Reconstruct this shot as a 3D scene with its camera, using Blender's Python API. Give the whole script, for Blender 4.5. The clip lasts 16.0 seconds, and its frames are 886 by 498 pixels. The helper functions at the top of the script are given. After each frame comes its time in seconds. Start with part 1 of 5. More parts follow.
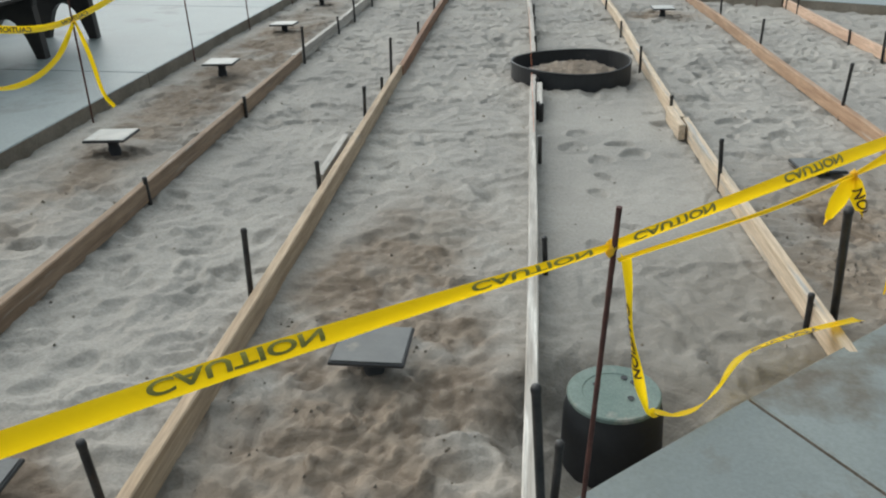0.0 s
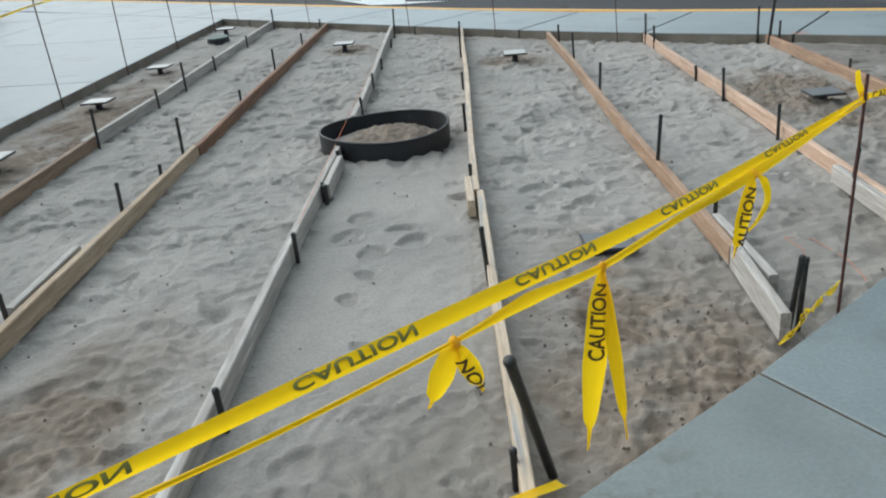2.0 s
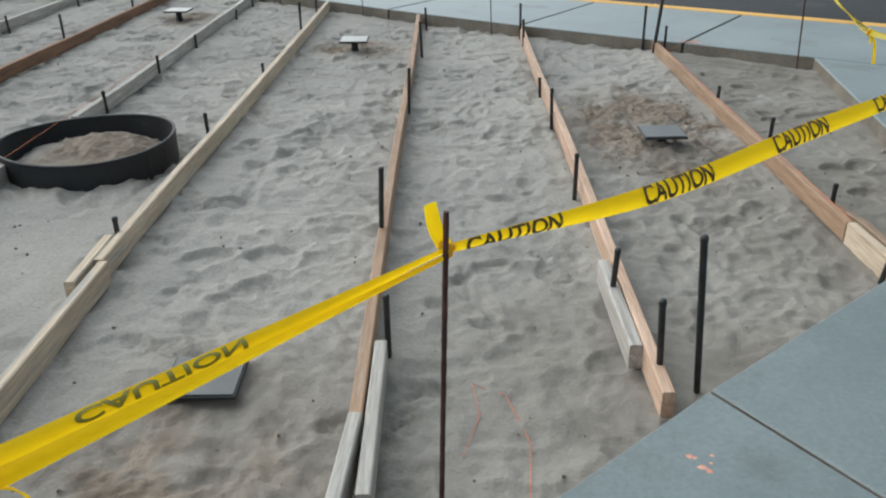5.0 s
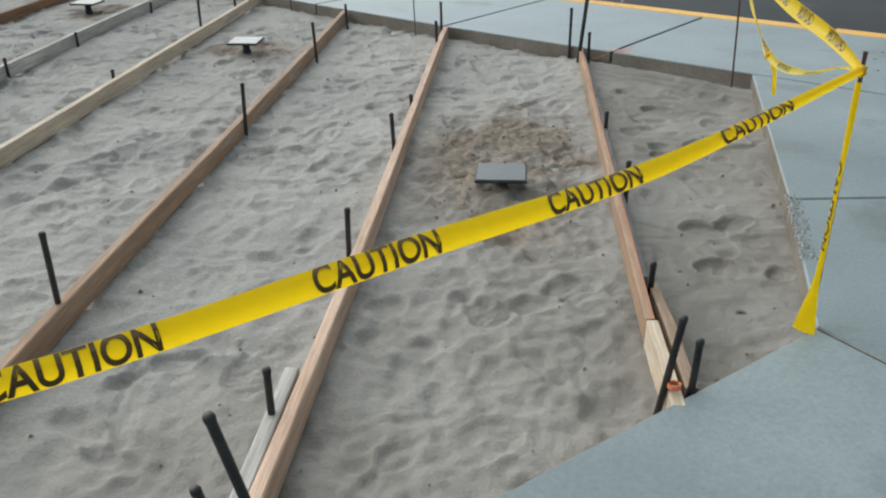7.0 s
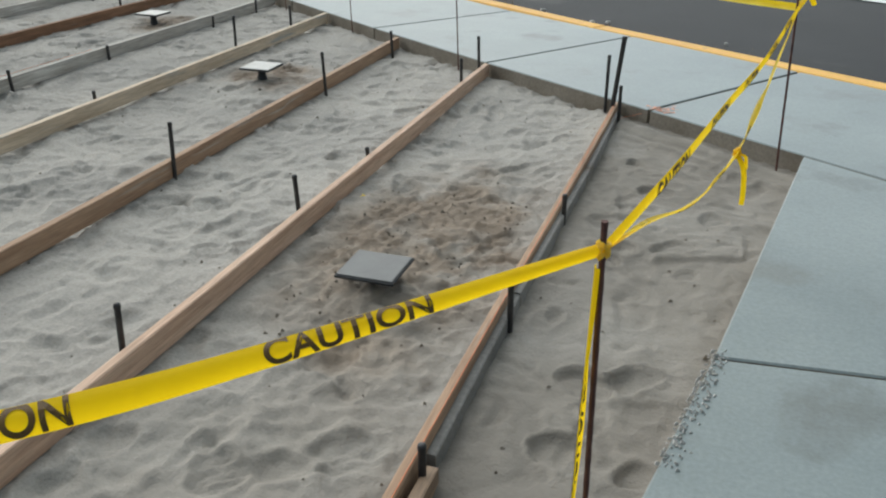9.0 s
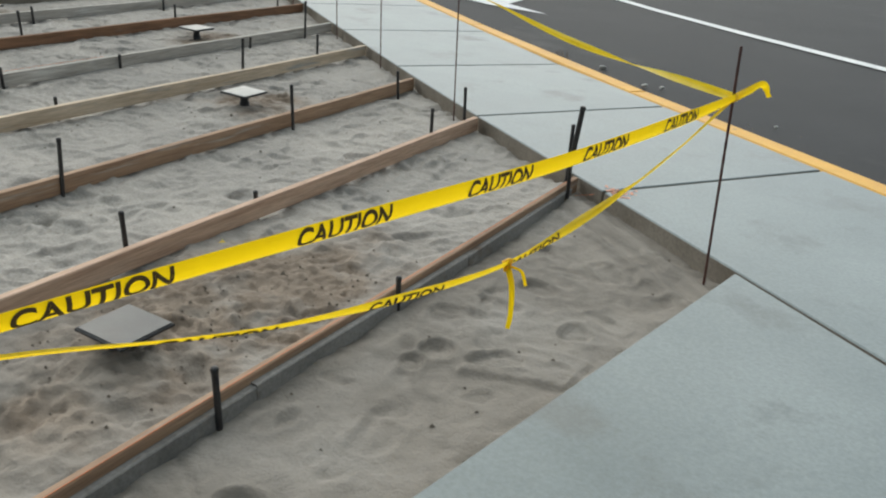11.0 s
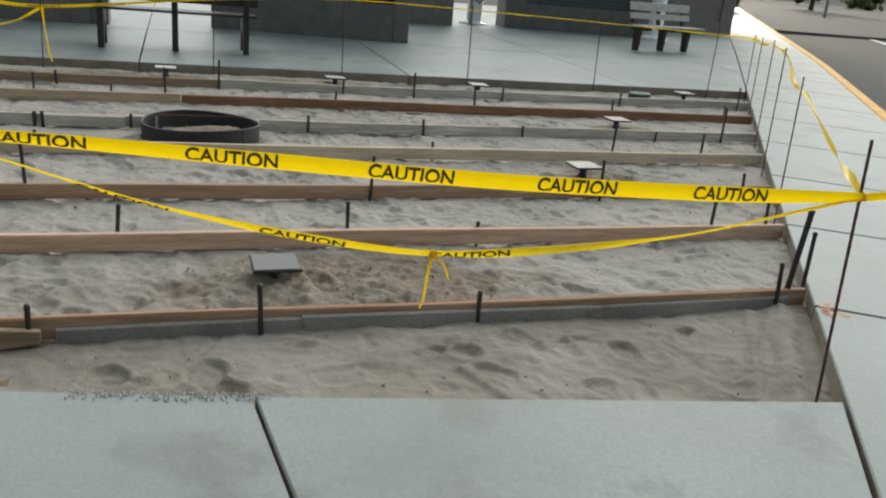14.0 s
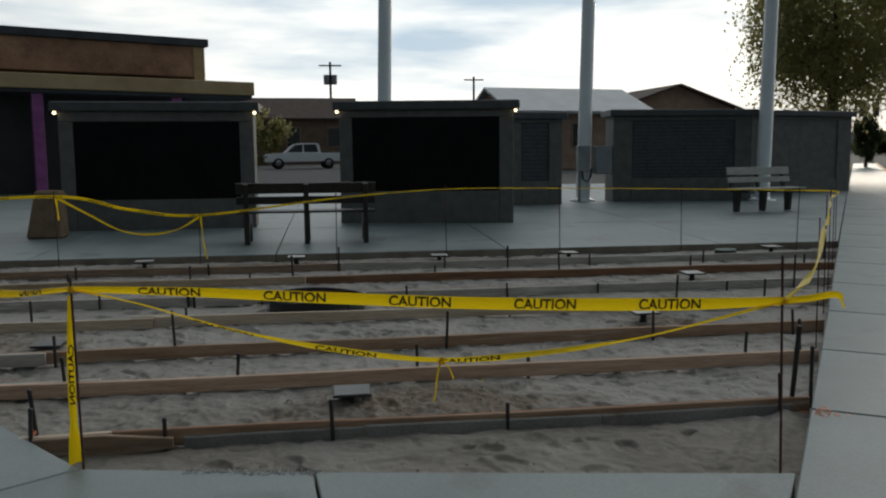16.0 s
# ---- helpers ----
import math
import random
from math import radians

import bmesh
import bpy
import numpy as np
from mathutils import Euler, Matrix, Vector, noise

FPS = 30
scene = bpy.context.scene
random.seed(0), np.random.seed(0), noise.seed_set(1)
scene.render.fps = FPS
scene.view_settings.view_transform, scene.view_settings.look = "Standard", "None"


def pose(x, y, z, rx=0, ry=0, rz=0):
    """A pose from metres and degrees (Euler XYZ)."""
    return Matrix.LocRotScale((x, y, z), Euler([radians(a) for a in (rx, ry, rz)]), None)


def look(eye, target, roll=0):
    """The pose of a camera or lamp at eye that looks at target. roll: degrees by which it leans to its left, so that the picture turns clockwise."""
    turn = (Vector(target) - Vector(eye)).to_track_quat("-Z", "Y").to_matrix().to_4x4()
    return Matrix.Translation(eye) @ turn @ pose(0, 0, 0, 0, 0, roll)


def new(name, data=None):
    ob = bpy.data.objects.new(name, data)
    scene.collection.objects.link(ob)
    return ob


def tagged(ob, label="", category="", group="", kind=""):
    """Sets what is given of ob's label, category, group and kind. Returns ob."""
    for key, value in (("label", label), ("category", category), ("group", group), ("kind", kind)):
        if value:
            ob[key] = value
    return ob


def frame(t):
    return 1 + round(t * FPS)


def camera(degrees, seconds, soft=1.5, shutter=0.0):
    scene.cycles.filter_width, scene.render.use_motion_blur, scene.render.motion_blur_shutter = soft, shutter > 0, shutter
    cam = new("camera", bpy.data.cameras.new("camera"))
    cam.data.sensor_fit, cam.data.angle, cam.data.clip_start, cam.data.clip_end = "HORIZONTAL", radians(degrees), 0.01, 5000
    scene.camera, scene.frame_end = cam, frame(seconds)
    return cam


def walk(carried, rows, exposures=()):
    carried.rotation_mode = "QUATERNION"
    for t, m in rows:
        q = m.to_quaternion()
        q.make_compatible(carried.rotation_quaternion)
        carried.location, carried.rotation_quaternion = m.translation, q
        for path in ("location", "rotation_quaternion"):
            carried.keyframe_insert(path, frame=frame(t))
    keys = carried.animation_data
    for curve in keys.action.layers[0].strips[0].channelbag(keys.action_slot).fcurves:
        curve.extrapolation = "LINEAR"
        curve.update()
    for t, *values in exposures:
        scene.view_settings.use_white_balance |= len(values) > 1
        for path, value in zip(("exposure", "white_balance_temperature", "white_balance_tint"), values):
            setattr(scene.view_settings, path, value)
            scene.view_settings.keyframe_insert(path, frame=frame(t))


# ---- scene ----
cam = camera(56.6, 16.0, soft=2.1)
PATH = [
    (0, (0.185, 0.551, 1.402), (-0.009, 2.357, 0.565), -1.8),
    (0.5, (0.38, 0.703, 1.415), (0.234, 2.542, 0.643), -0.5),
    (1, (0.572, 0.869, 1.462), (0.45, 2.726, 0.729), -2.1),
    (1.5, (0.806, 1.089, 1.449), (0.712, 2.944, 0.709), -4.0),
    (2, (1.101, 1.271, 1.426), (1.014, 3.116, 0.66), -5.3),
    (2.5, (1.304, 1.554, 1.376), (1.222, 3.393, 0.594), -5.1),
    (3, (1.538, 1.821, 1.396), (1.459, 3.649, 0.59), -4.6),
    (3.5, (1.81, 2.054, 1.384), (1.748, 3.878, 0.566), -3.8),
    (4, (2.053, 2.307, 1.374), (2.015, 4.125, 0.542), -2.7),
    (4.2, (2.137, 2.403, 1.369), (2.113, 4.219, 0.532), -1.8),
    (6.3, (3.159, 3.136, 1.374), (3.086, 4.934, 0.501), 0.3),
    (6.5, (3.301, 3.262, 1.342), (3.198, 5.062, 0.477), -0.1),
    (7, (3.636, 3.531, 1.362), (3.465, 5.313, 0.47), -0.8),
    (7.5, (3.884, 3.777, 1.401), (3.72, 5.556, 0.502), -0.3),
    (8, (4.131, 3.997, 1.406), (3.921, 5.787, 0.539), 0.8),
    (8.2, (4.261, 4.118, 1.409), (3.982, 5.896, 0.537), 0.6),
    (10.3, (5.245, 5.138, 1.341), (4.355, 6.717, 0.496), 2.9),
    (10.5, (5.343, 5.235, 1.353), (4.441, 6.813, 0.52), 3.6),
    (11, (5.658, 5.499, 1.415), (4.73, 7.075, 0.608), 4.0),
    (11.5, (6.004, 5.742, 1.38), (5.049, 7.293, 0.554), 3.3),
    (11.7, (6.124, 5.841, 1.39), (5.167, 7.373, 0.535), 3.4),
    (12, (6.319, 6.046, 1.396), (5.291, 7.53, 0.534), 3.4),
    (12.5, (6.513, 6.306, 1.425), (5.271, 7.667, 0.647), 4.7),
    (13, (6.581, 6.527, 1.382), (5.077, 7.657, 0.704), 6.6),
    (13.4, (6.754, 6.537, 1.346), (5.115, 7.463, 0.672), 8.1),
    (13.5, (6.838, 6.584, 1.37), (5.172, 7.433, 0.659), 8.2),
    (14, (7.175, 6.596, 1.335), (5.378, 7.204, 0.702), 5.1),
    (14.5, (7.611, 6.768, 1.347), (5.702, 7.164, 0.917), 1.6),
    (15, (7.882, 6.856, 1.323), (5.931, 7.17, 1.042), -0.0),
    (15.5, (8.093, 6.879, 1.328), (6.127, 7.163, 1.113), -0.5),
    (16, (8.28, 6.909, 1.349), (6.308, 7.179, 1.132), -0.5),
]
EXPOSE = [(0.0, -0.36, 6350, 6), (1.0, -0.36, 6080, 6), (2.5, -0.42, 6000, 6), (4.0, -0.44, 6100, 7), (6.3, -0.40, 6180, 6.5), (8.2, -0.36, 6280, 6.5), (10.3, -0.46, 6480, 7), (12.0, -0.42, 6600, 7), (12.5, -0.40, 6800, 7.5),
          (13.5, -0.50, 6800, 7.5), (14.0, -0.46, 6700, 7), (14.5, -0.46, 6500, 7), (15.0, -1.10, 6350, 7), (15.5, -1.62, 6300, 7), (16.0, -1.87, 6300, 7)]
walk(cam, [(t, look(eye, target, roll)) for t, eye, target, roll in PATH], EXPOSE)

# ---- world and sun: late day, thin bright overcast ----
SUN_AZ = math.atan2(-0.826, 0.564)
world = bpy.data.worlds.new("overcast_sky")
scene.world = world
world.use_nodes = True
wn, wl = world.node_tree.nodes, world.node_tree.links
wn.clear()
sky = wn.new("ShaderNodeTexSky")
sky.sky_type, sky.sun_disc = "NISHITA", False
sky.sun_elevation, sky.sun_rotation = radians(9), SUN_AZ % (2 * math.pi)
sky_bg = wn.new("ShaderNodeBackground")
sky_bg.inputs["Strength"].default_value = 0.12
wl.new(sky.outputs["Color"], sky_bg.inputs["Color"])
w_co = wn.new("ShaderNodeTexCoord")
w_map = wn.new("ShaderNodeMapping")
w_map.inputs["Scale"].default_value = (1.2, 1.2, 7.0)
wl.new(w_co.outputs["Generated"], w_map.inputs["Vector"])
w_noise = wn.new("ShaderNodeTexNoise")
w_noise.inputs["Scale"].default_value = 2.1
w_noise.inputs["Detail"].default_value = 7
w_noise.inputs["Roughness"].default_value = 0.55
wl.new(w_map.outputs["Vector"], w_noise.inputs["Vector"])
w_ramp = wn.new("ShaderNodeValToRGB")
w_ramp.color_ramp.elements[0].position, w_ramp.color_ramp.elements[0].color = 0.34, (0.44, 0.54, 0.65, 1)
w_ramp.color_ramp.elements[1].position, w_ramp.color_ramp.elements[1].color = 0.56, (1.0, 0.985, 0.96, 1)
wl.new(w_noise.outputs["Fac"], w_ramp.inputs["Fac"])
cloud_bg = wn.new("ShaderNodeBackground")
# the cloud is brightest round the low sun and dims away from it
w_dot = wn.new("ShaderNodeVectorMath")
w_dot.operation = "DOT_PRODUCT"
w_dot.inputs[1].default_value = (-0.80, 0.546, 0.25)
wl.new(w_co.outputs["Generated"], w_dot.inputs[0])
w_span = wn.new("ShaderNodeMapRange")
w_span.interpolation_type = "SMOOTHERSTEP"
w_span.inputs["From Min"].default_value, w_span.inputs["From Max"].default_value = -0.12, 1.0
w_span.inputs["To Min"].default_value, w_span.inputs["To Max"].default_value = 0.62, 5.4
wl.new(w_dot.outputs["Value"], w_span.inputs["Value"])
wl.new(w_span.outputs["Result"], cloud_bg.inputs["Strength"])
w_side = wn.new("ShaderNodeMapRange")
w_side.inputs["From Min"].default_value, w_side.inputs["From Max"].default_value = -0.2, 0.75
wl.new(w_dot.outputs["Value"], w_side.inputs["Value"])
w_tint = wn.new("ShaderNodeMix")
w_tint.data_type = "RGBA"
w_tint.inputs[6].default_value, w_tint.inputs[7].default_value = (0.80, 0.92, 1.0, 1), (1.0, 0.975, 0.94, 1)
wl.new(w_side.outputs["Result"], w_tint.inputs[0])
w_both = wn.new("ShaderNodeVectorMath")
w_both.operation = "MULTIPLY"
wl.new(w_ramp.outputs["Color"], w_both.inputs[0])
wl.new(w_tint.outputs[2], w_both.inputs[1])
wl.new(w_both.outputs[0], cloud_bg.inputs["Color"])
w_mix = wn.new("ShaderNodeMixShader")
w_mix.inputs["Fac"].default_value = 0.8
wl.new(sky_bg.outputs["Background"], w_mix.inputs[1])
wl.new(cloud_bg.outputs["Background"], w_mix.inputs[2])
w_out = wn.new("ShaderNodeOutputWorld")
wl.new(w_mix.outputs["Shader"], w_out.inputs["Surface"])

sun_data = bpy.data.lights.new("sun", "SUN")
sun_data.energy, sun_data.angle, sun_data.color = 1.5, radians(9), (1.0, 0.86, 0.70)
sun = new("sun", sun_data)
sun.matrix_world = look((0, 0, 0), (0.826 * 0.97, -0.564 * 0.97, -0.24))


# ---- materials ----
def surface(name, dark, light, scale=3.0, rough=0.8, fine=40.0, grain=0.25, bump=0.3, depth=0.01, stretch=(1, 1, 1),
            metal=0.0, stain=None, stain_scale=1.2, stain_at=0.58, spec=0.5, coat=0.0):
    """A procedural surface: two colours over a coarse noise, a fine grain, optional stains, and relief."""
    m = bpy.data.materials.new(name)
    m.use_nodes = True
    n, l = m.node_tree.nodes, m.node_tree.links
    p = n["Principled BSDF"]
    co, info = n.new("ShaderNodeTexCoord"), n.new("ShaderNodeObjectInfo")
    shift = n.new("ShaderNodeVectorMath")
    shift.operation = "MULTIPLY_ADD"
    shift.inputs[1].default_value = stretch
    spread = n.new("ShaderNodeMath")
    spread.operation = "MULTIPLY"
    spread.inputs[1].default_value = 57.0
    l.new(info.outputs["Random"], spread.inputs[0])
    l.new(co.outputs["Object"], shift.inputs[0])
    l.new(spread.outputs[0], shift.inputs[2])

    def tex(size, detail, rough_=0.55):
        t = n.new("ShaderNodeTexNoise")
        t.inputs["Scale"].default_value, t.inputs["Detail"].default_value, t.inputs["Roughness"].default_value = size, detail, rough_
        l.new(shift.outputs[0], t.inputs["Vector"])
        return t
    coarse, small = tex(scale, 5), tex(fine, 4, 0.65)
    ramp = n.new("ShaderNodeValToRGB")
    ramp.color_ramp.elements[0].position, ramp.color_ramp.elements[0].color = 0.33, (*dark, 1)
    ramp.color_ramp.elements[1].position, ramp.color_ramp.elements[1].color = 0.68, (*light, 1)
    l.new(coarse.outputs["Fac"], ramp.inputs["Fac"])
    last = ramp.outputs["Color"]
    if stain:
        spot = tex(stain_scale, 6, 0.62)
        edge = n.new("ShaderNodeValToRGB")
        edge.color_ramp.elements[0].position, edge.color_ramp.elements[1].position = stain_at, min(stain_at + 0.12, 1)
        l.new(spot.outputs["Fac"], edge.inputs["Fac"])
        mix = n.new("ShaderNodeMix")
        mix.data_type = "RGBA"
        mix.inputs[7].default_value = (*stain, 1)
        l.new(edge.outputs["Color"], mix.inputs[0])
        l.new(last, mix.inputs[6])
        last = mix.outputs[2]
    span = n.new("ShaderNodeMapRange")
    span.inputs["From Min"].default_value, span.inputs["From Max"].default_value = 0.25, 0.75
    span.inputs["To Min"].default_value, span.inputs["To Max"].default_value = 1 - grain, 1 + grain
    l.new(small.outputs["Fac"], span.inputs["Value"])
    mul = n.new("ShaderNodeVectorMath")
    mul.operation = "SCALE"
    l.new(last, mul.inputs[0])
    l.new(span.outputs["Result"], mul.inputs["Scale"])
    l.new(mul.outputs[0], p.inputs["Base Color"])
    rr = n.new("ShaderNodeMapRange")
    rr.inputs["To Min"].default_value, rr.inputs["To Max"].default_value = max(rough - 0.12, 0.03), min(rough + 0.1, 1)
    l.new(coarse.outputs["Fac"], rr.inputs["Value"])
    l.new(rr.outputs["Result"], p.inputs["Roughness"])
    p.inputs["Metallic"].default_value = metal
    p.inputs["Specular IOR Level"].default_value = spec
    p.inputs["Coat Weight"].default_value = coat
    if bump:
        b = n.new("ShaderNodeBump")
        b.inputs["Strength"].default_value, b.inputs["Distance"].default_value = bump, depth
        l.new(small.outputs["Fac"], b.inputs["Height"])
        l.new(b.outputs["Normal"], p.inputs["Normal"])
    return m


def glow(name, colour, strength):
    m = bpy.data.materials.new(name)
    m.use_nodes = True
    p = m.node_tree.nodes["Principled BSDF"]
    p.inputs["Base Color"].default_value = (*colour, 1)
    p.inputs["Emission Color"].default_value = (*colour, 1)
    p.inputs["Emission Strength"].default_value = strength
    return m


def tone_over(m, value, dark, light):
    """Lays a darker tone or freshly dug soil over a surface where the mesh's own value says so."""
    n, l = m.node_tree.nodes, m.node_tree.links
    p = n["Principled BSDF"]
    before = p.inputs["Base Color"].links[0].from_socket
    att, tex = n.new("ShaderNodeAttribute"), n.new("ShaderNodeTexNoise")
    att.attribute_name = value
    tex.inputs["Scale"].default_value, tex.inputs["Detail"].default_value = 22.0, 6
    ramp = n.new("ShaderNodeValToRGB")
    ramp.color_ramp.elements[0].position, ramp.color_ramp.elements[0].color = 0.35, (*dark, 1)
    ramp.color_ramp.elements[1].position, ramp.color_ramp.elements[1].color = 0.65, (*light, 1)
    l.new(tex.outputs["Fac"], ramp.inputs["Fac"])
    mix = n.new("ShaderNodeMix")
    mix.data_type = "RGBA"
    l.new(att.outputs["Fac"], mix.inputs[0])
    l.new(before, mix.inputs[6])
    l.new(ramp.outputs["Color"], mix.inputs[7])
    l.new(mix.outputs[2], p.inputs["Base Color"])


def wood(name, dark, light, residue=None, at=0.6):
    return surface(name, dark, light, 2.2, 0.75, 9.0, 0.28, 0.35, 0.004, (0.9, 14, 14), stain=residue, stain_scale=1.7, stain_at=at)


SAND = surface("sand", (0.285, 0.270, 0.247), (0.385, 0.362, 0.328), 1.3, 0.86, 75, 0.20, 0.7, 0.008, stain=(0.275, 0.245, 0.207), stain_scale=0.7, stain_at=0.62, spec=0.4)
# darker sand colours, laid over the base by region
tone_over(SAND, "dark_tone", (0.175, 0.158, 0.136), (0.245, 0.222, 0.192))
tone_over(SAND, "soil", (0.165, 0.127, 0.094), (0.262, 0.213, 0.166))
CONCRETE = surface("concrete", (0.142, 0.178, 0.183), (0.228, 0.268, 0.272), 0.9, 0.50, 70, 0.16, 0.25, 0.002, stain=(0.128, 0.148, 0.145), stain_scale=1.7, stain_at=0.56, spec=0.6)
CONCRETE_DIRTY = surface("soiled_concrete", (0.18, 0.205, 0.205), (0.25, 0.28, 0.275), 1.6, 0.75, 80, 0.12, 0.3, 0.003, stain=(0.135, 0.12, 0.10), stain_scale=1.9, stain_at=0.54, spec=0.3)
CONCRETE_EDGE = surface("raw_concrete_edge", (0.17, 0.145, 0.115), (0.27, 0.24, 0.20), 3.0, 0.9, 60, 0.2, 0.6, 0.006, spec=0.2)
SKIM = surface("cement_skim", (0.17, 0.165, 0.155), (0.30, 0.29, 0.275), 2.2, 0.8, 60, 0.2, 0.6, 0.006, stain=(0.15, 0.11, 0.08), stain_scale=3.0, stain_at=0.56, spec=0.25)
ASPHALT = surface("asphalt", (0.030, 0.032, 0.035), (0.052, 0.054, 0.057), 0.5, 0.8, 160, 0.30, 0.6, 0.004, stain=(0.085, 0.085, 0.083), stain_scale=0.4, stain_at=0.6, spec=0.2)
ROAD_PAINT = surface("road_paint", (0.58, 0.60, 0.62), (0.74, 0.75, 0.76), 3, 0.7, 90, 0.1, 0.3, 0.002, stain=(0.3, 0.3, 0.3), stain_scale=6, stain_at=0.64)
KERB_PAINT = surface("yellow_kerb_paint", (0.60, 0.31, 0.05), (0.76, 0.43, 0.08), 2.5, 0.65, 60, 0.1, 0.3, 0.003, stain=(0.22, 0.17, 0.12), stain_scale=5, stain_at=0.66)
WOOD_BROWN = wood("rust_brown_wood", (0.15, 0.072, 0.036), (0.28, 0.145, 0.078), (0.31, 0.26, 0.22), 0.66)
WOOD_DUN = wood("weathered_dun_wood", (0.19, 0.125, 0.08), (0.33, 0.235, 0.16), (0.36, 0.32, 0.28), 0.58)
WOOD_TAN = wood("tan_wood", (0.33, 0.235, 0.15), (0.52, 0.40, 0.28), (0.40, 0.37, 0.33), 0.62)
WOOD_PALE = wood("pale_new_wood", (0.46, 0.355, 0.25), (0.64, 0.525, 0.395), (0.36, 0.345, 0.32), 0.54)
WOOD_PINK = wood("pinkish_fir", (0.45, 0.29, 0.20), (0.64, 0.455, 0.335), (0.45, 0.38, 0.31), 0.66)
WOOD_GREY = wood("cement_stained_wood", (0.33, 0.30, 0.265), (0.50, 0.47, 0.43), (0.62, 0.60, 0.56), 0.56)
WOOD_ORANGE = wood("orange_fir", (0.27, 0.162, 0.098), (0.42, 0.28, 0.182), (0.40, 0.345, 0.29), 0.60)
STEEL = surface("dark_form_steel", (0.035, 0.036, 0.04), (0.075, 0.072, 0.07), 14, 0.55, 120, 0.25, 0.35, 0.001, metal=0.6, stain=(0.11, 0.06, 0.035), stain_scale=12, stain_at=0.66)
REBAR = surface("rusty_rebar", (0.06, 0.025, 0.022), (0.12, 0.05, 0.04), 20, 0.7, 150, 0.3, 0.5, 0.001, metal=0.3)
PLATE = surface("grey_composite_lid", (0.36, 0.355, 0.335), (0.48, 0.47, 0.44), 8, 0.48, 200, 0.12, 0.35, 0.001, stain=(0.38, 0.34, 0.29), stain_scale=7, stain_at=0.62)
PLATE_DARK = surface("dark_composite_lid", (0.065, 0.07, 0.072), (0.11, 0.115, 0.115), 8, 0.42, 200, 0.12, 0.35, 0.001, stain=(0.2, 0.18, 0.15), stain_scale=7, stain_at=0.62, spec=0.35)
BLACK_PLASTIC = surface("black_plastic", (0.010, 0.011, 0.014), (0.022, 0.024, 0.027), 5, 0.6, 60, 0.2, 0.2, 0.002, stain=(0.16, 0.13, 0.11), stain_scale=4, stain_at=0.68)
GREEN_LID = surface("dusty_green_lid", (0.105, 0.155, 0.137), (0.175, 0.225, 0.20), 9, 0.7, 160, 0.25, 0.4, 0.002, stain=(0.33, 0.30, 0.26), stain_scale=6, stain_at=0.56)
TAPE = surface("yellow_film", (0.97, 0.63, 0.003), (1.0, 0.71, 0.008), 6, 0.45, 30, 0.04, 0.12, 0.002, spec=0.2)
TAPE_PALE = surface("faded_yellow_film", (0.78, 0.58, 0.03), (0.90, 0.72, 0.09), 9, 0.32, 40, 0.1, 0.2, 0.003, spec=0.35)
for film in (TAPE, TAPE_PALE):
    # thin film: part of the light falls through it
    nodes, links = film.node_tree.nodes, film.node_tree.links
    through_light, blend = nodes.new("ShaderNodeBsdfTranslucent"), nodes.new("ShaderNodeMixShader")
    through_light.inputs["Color"].default_value = (1.0, 0.70, 0.008, 1)
    blend.inputs["Fac"].default_value = 0.55
    links.new(nodes["Principled BSDF"].outputs["BSDF"], blend.inputs[1])
    links.new(through_light.outputs["BSDF"], blend.inputs[2])
    links.new(blend.outputs["Shader"], nodes["Material Output"].inputs["Surface"])
TAPE_INK = surface("black_ink", (0.075, 0.036, 0.003), (0.13, 0.068, 0.006), 20, 0.5, 80, 0.2, 0)
TAPE_BACK = surface("ink_through_film", (0.20, 0.185, 0.03), (0.28, 0.25, 0.04), 20, 0.4, 80, 0.15, 0)
STRING = surface("orange_string", (0.62, 0.17, 0.07), (0.75, 0.26, 0.12), 30, 0.8, 90, 0.15, 0)
SPRAY = surface("orange_spray_paint", (0.62, 0.27, 0.17), (0.72, 0.40, 0.30), 20, 0.8, 90, 0.3, 0)


# ---- mesh helpers ----
def thing(name, label, category, group="", kind=""):
    ob = new(name)
    ob.empty_display_size = 0.1
    return tagged(ob, label, category, group, kind)


def to_mesh(name, bm, mats, smooth=False):
    me = bpy.data.meshes.new(name)
    bm.normal_update()
    bm.to_mesh(me)
    bm.free()
    for m in mats if isinstance(mats, (list, tuple)) else [mats]:
        me.materials.append(m)
    if smooth:
        me.polygons.foreach_set("use_smooth", [True] * len(me.polygons))
    return me


def part(name, bm, material, parent, label="", smooth=False, at=None):
    me = bm if isinstance(bm, bpy.types.Mesh) else to_mesh(name, bm, material, smooth)
    ob = new(name, me)
    ob.parent = parent
    if at is not None:
        ob.matrix_basis = at
    if label:
        ob["label"] = label
    return ob


def solo(name, bm, material, label, category, group="", kind="", smooth=False, at=None):
    ob = part(name, bm, material, None, smooth=smooth)
    if at is not None:
        ob.matrix_basis = at
    return tagged(ob, label, category, group, kind)


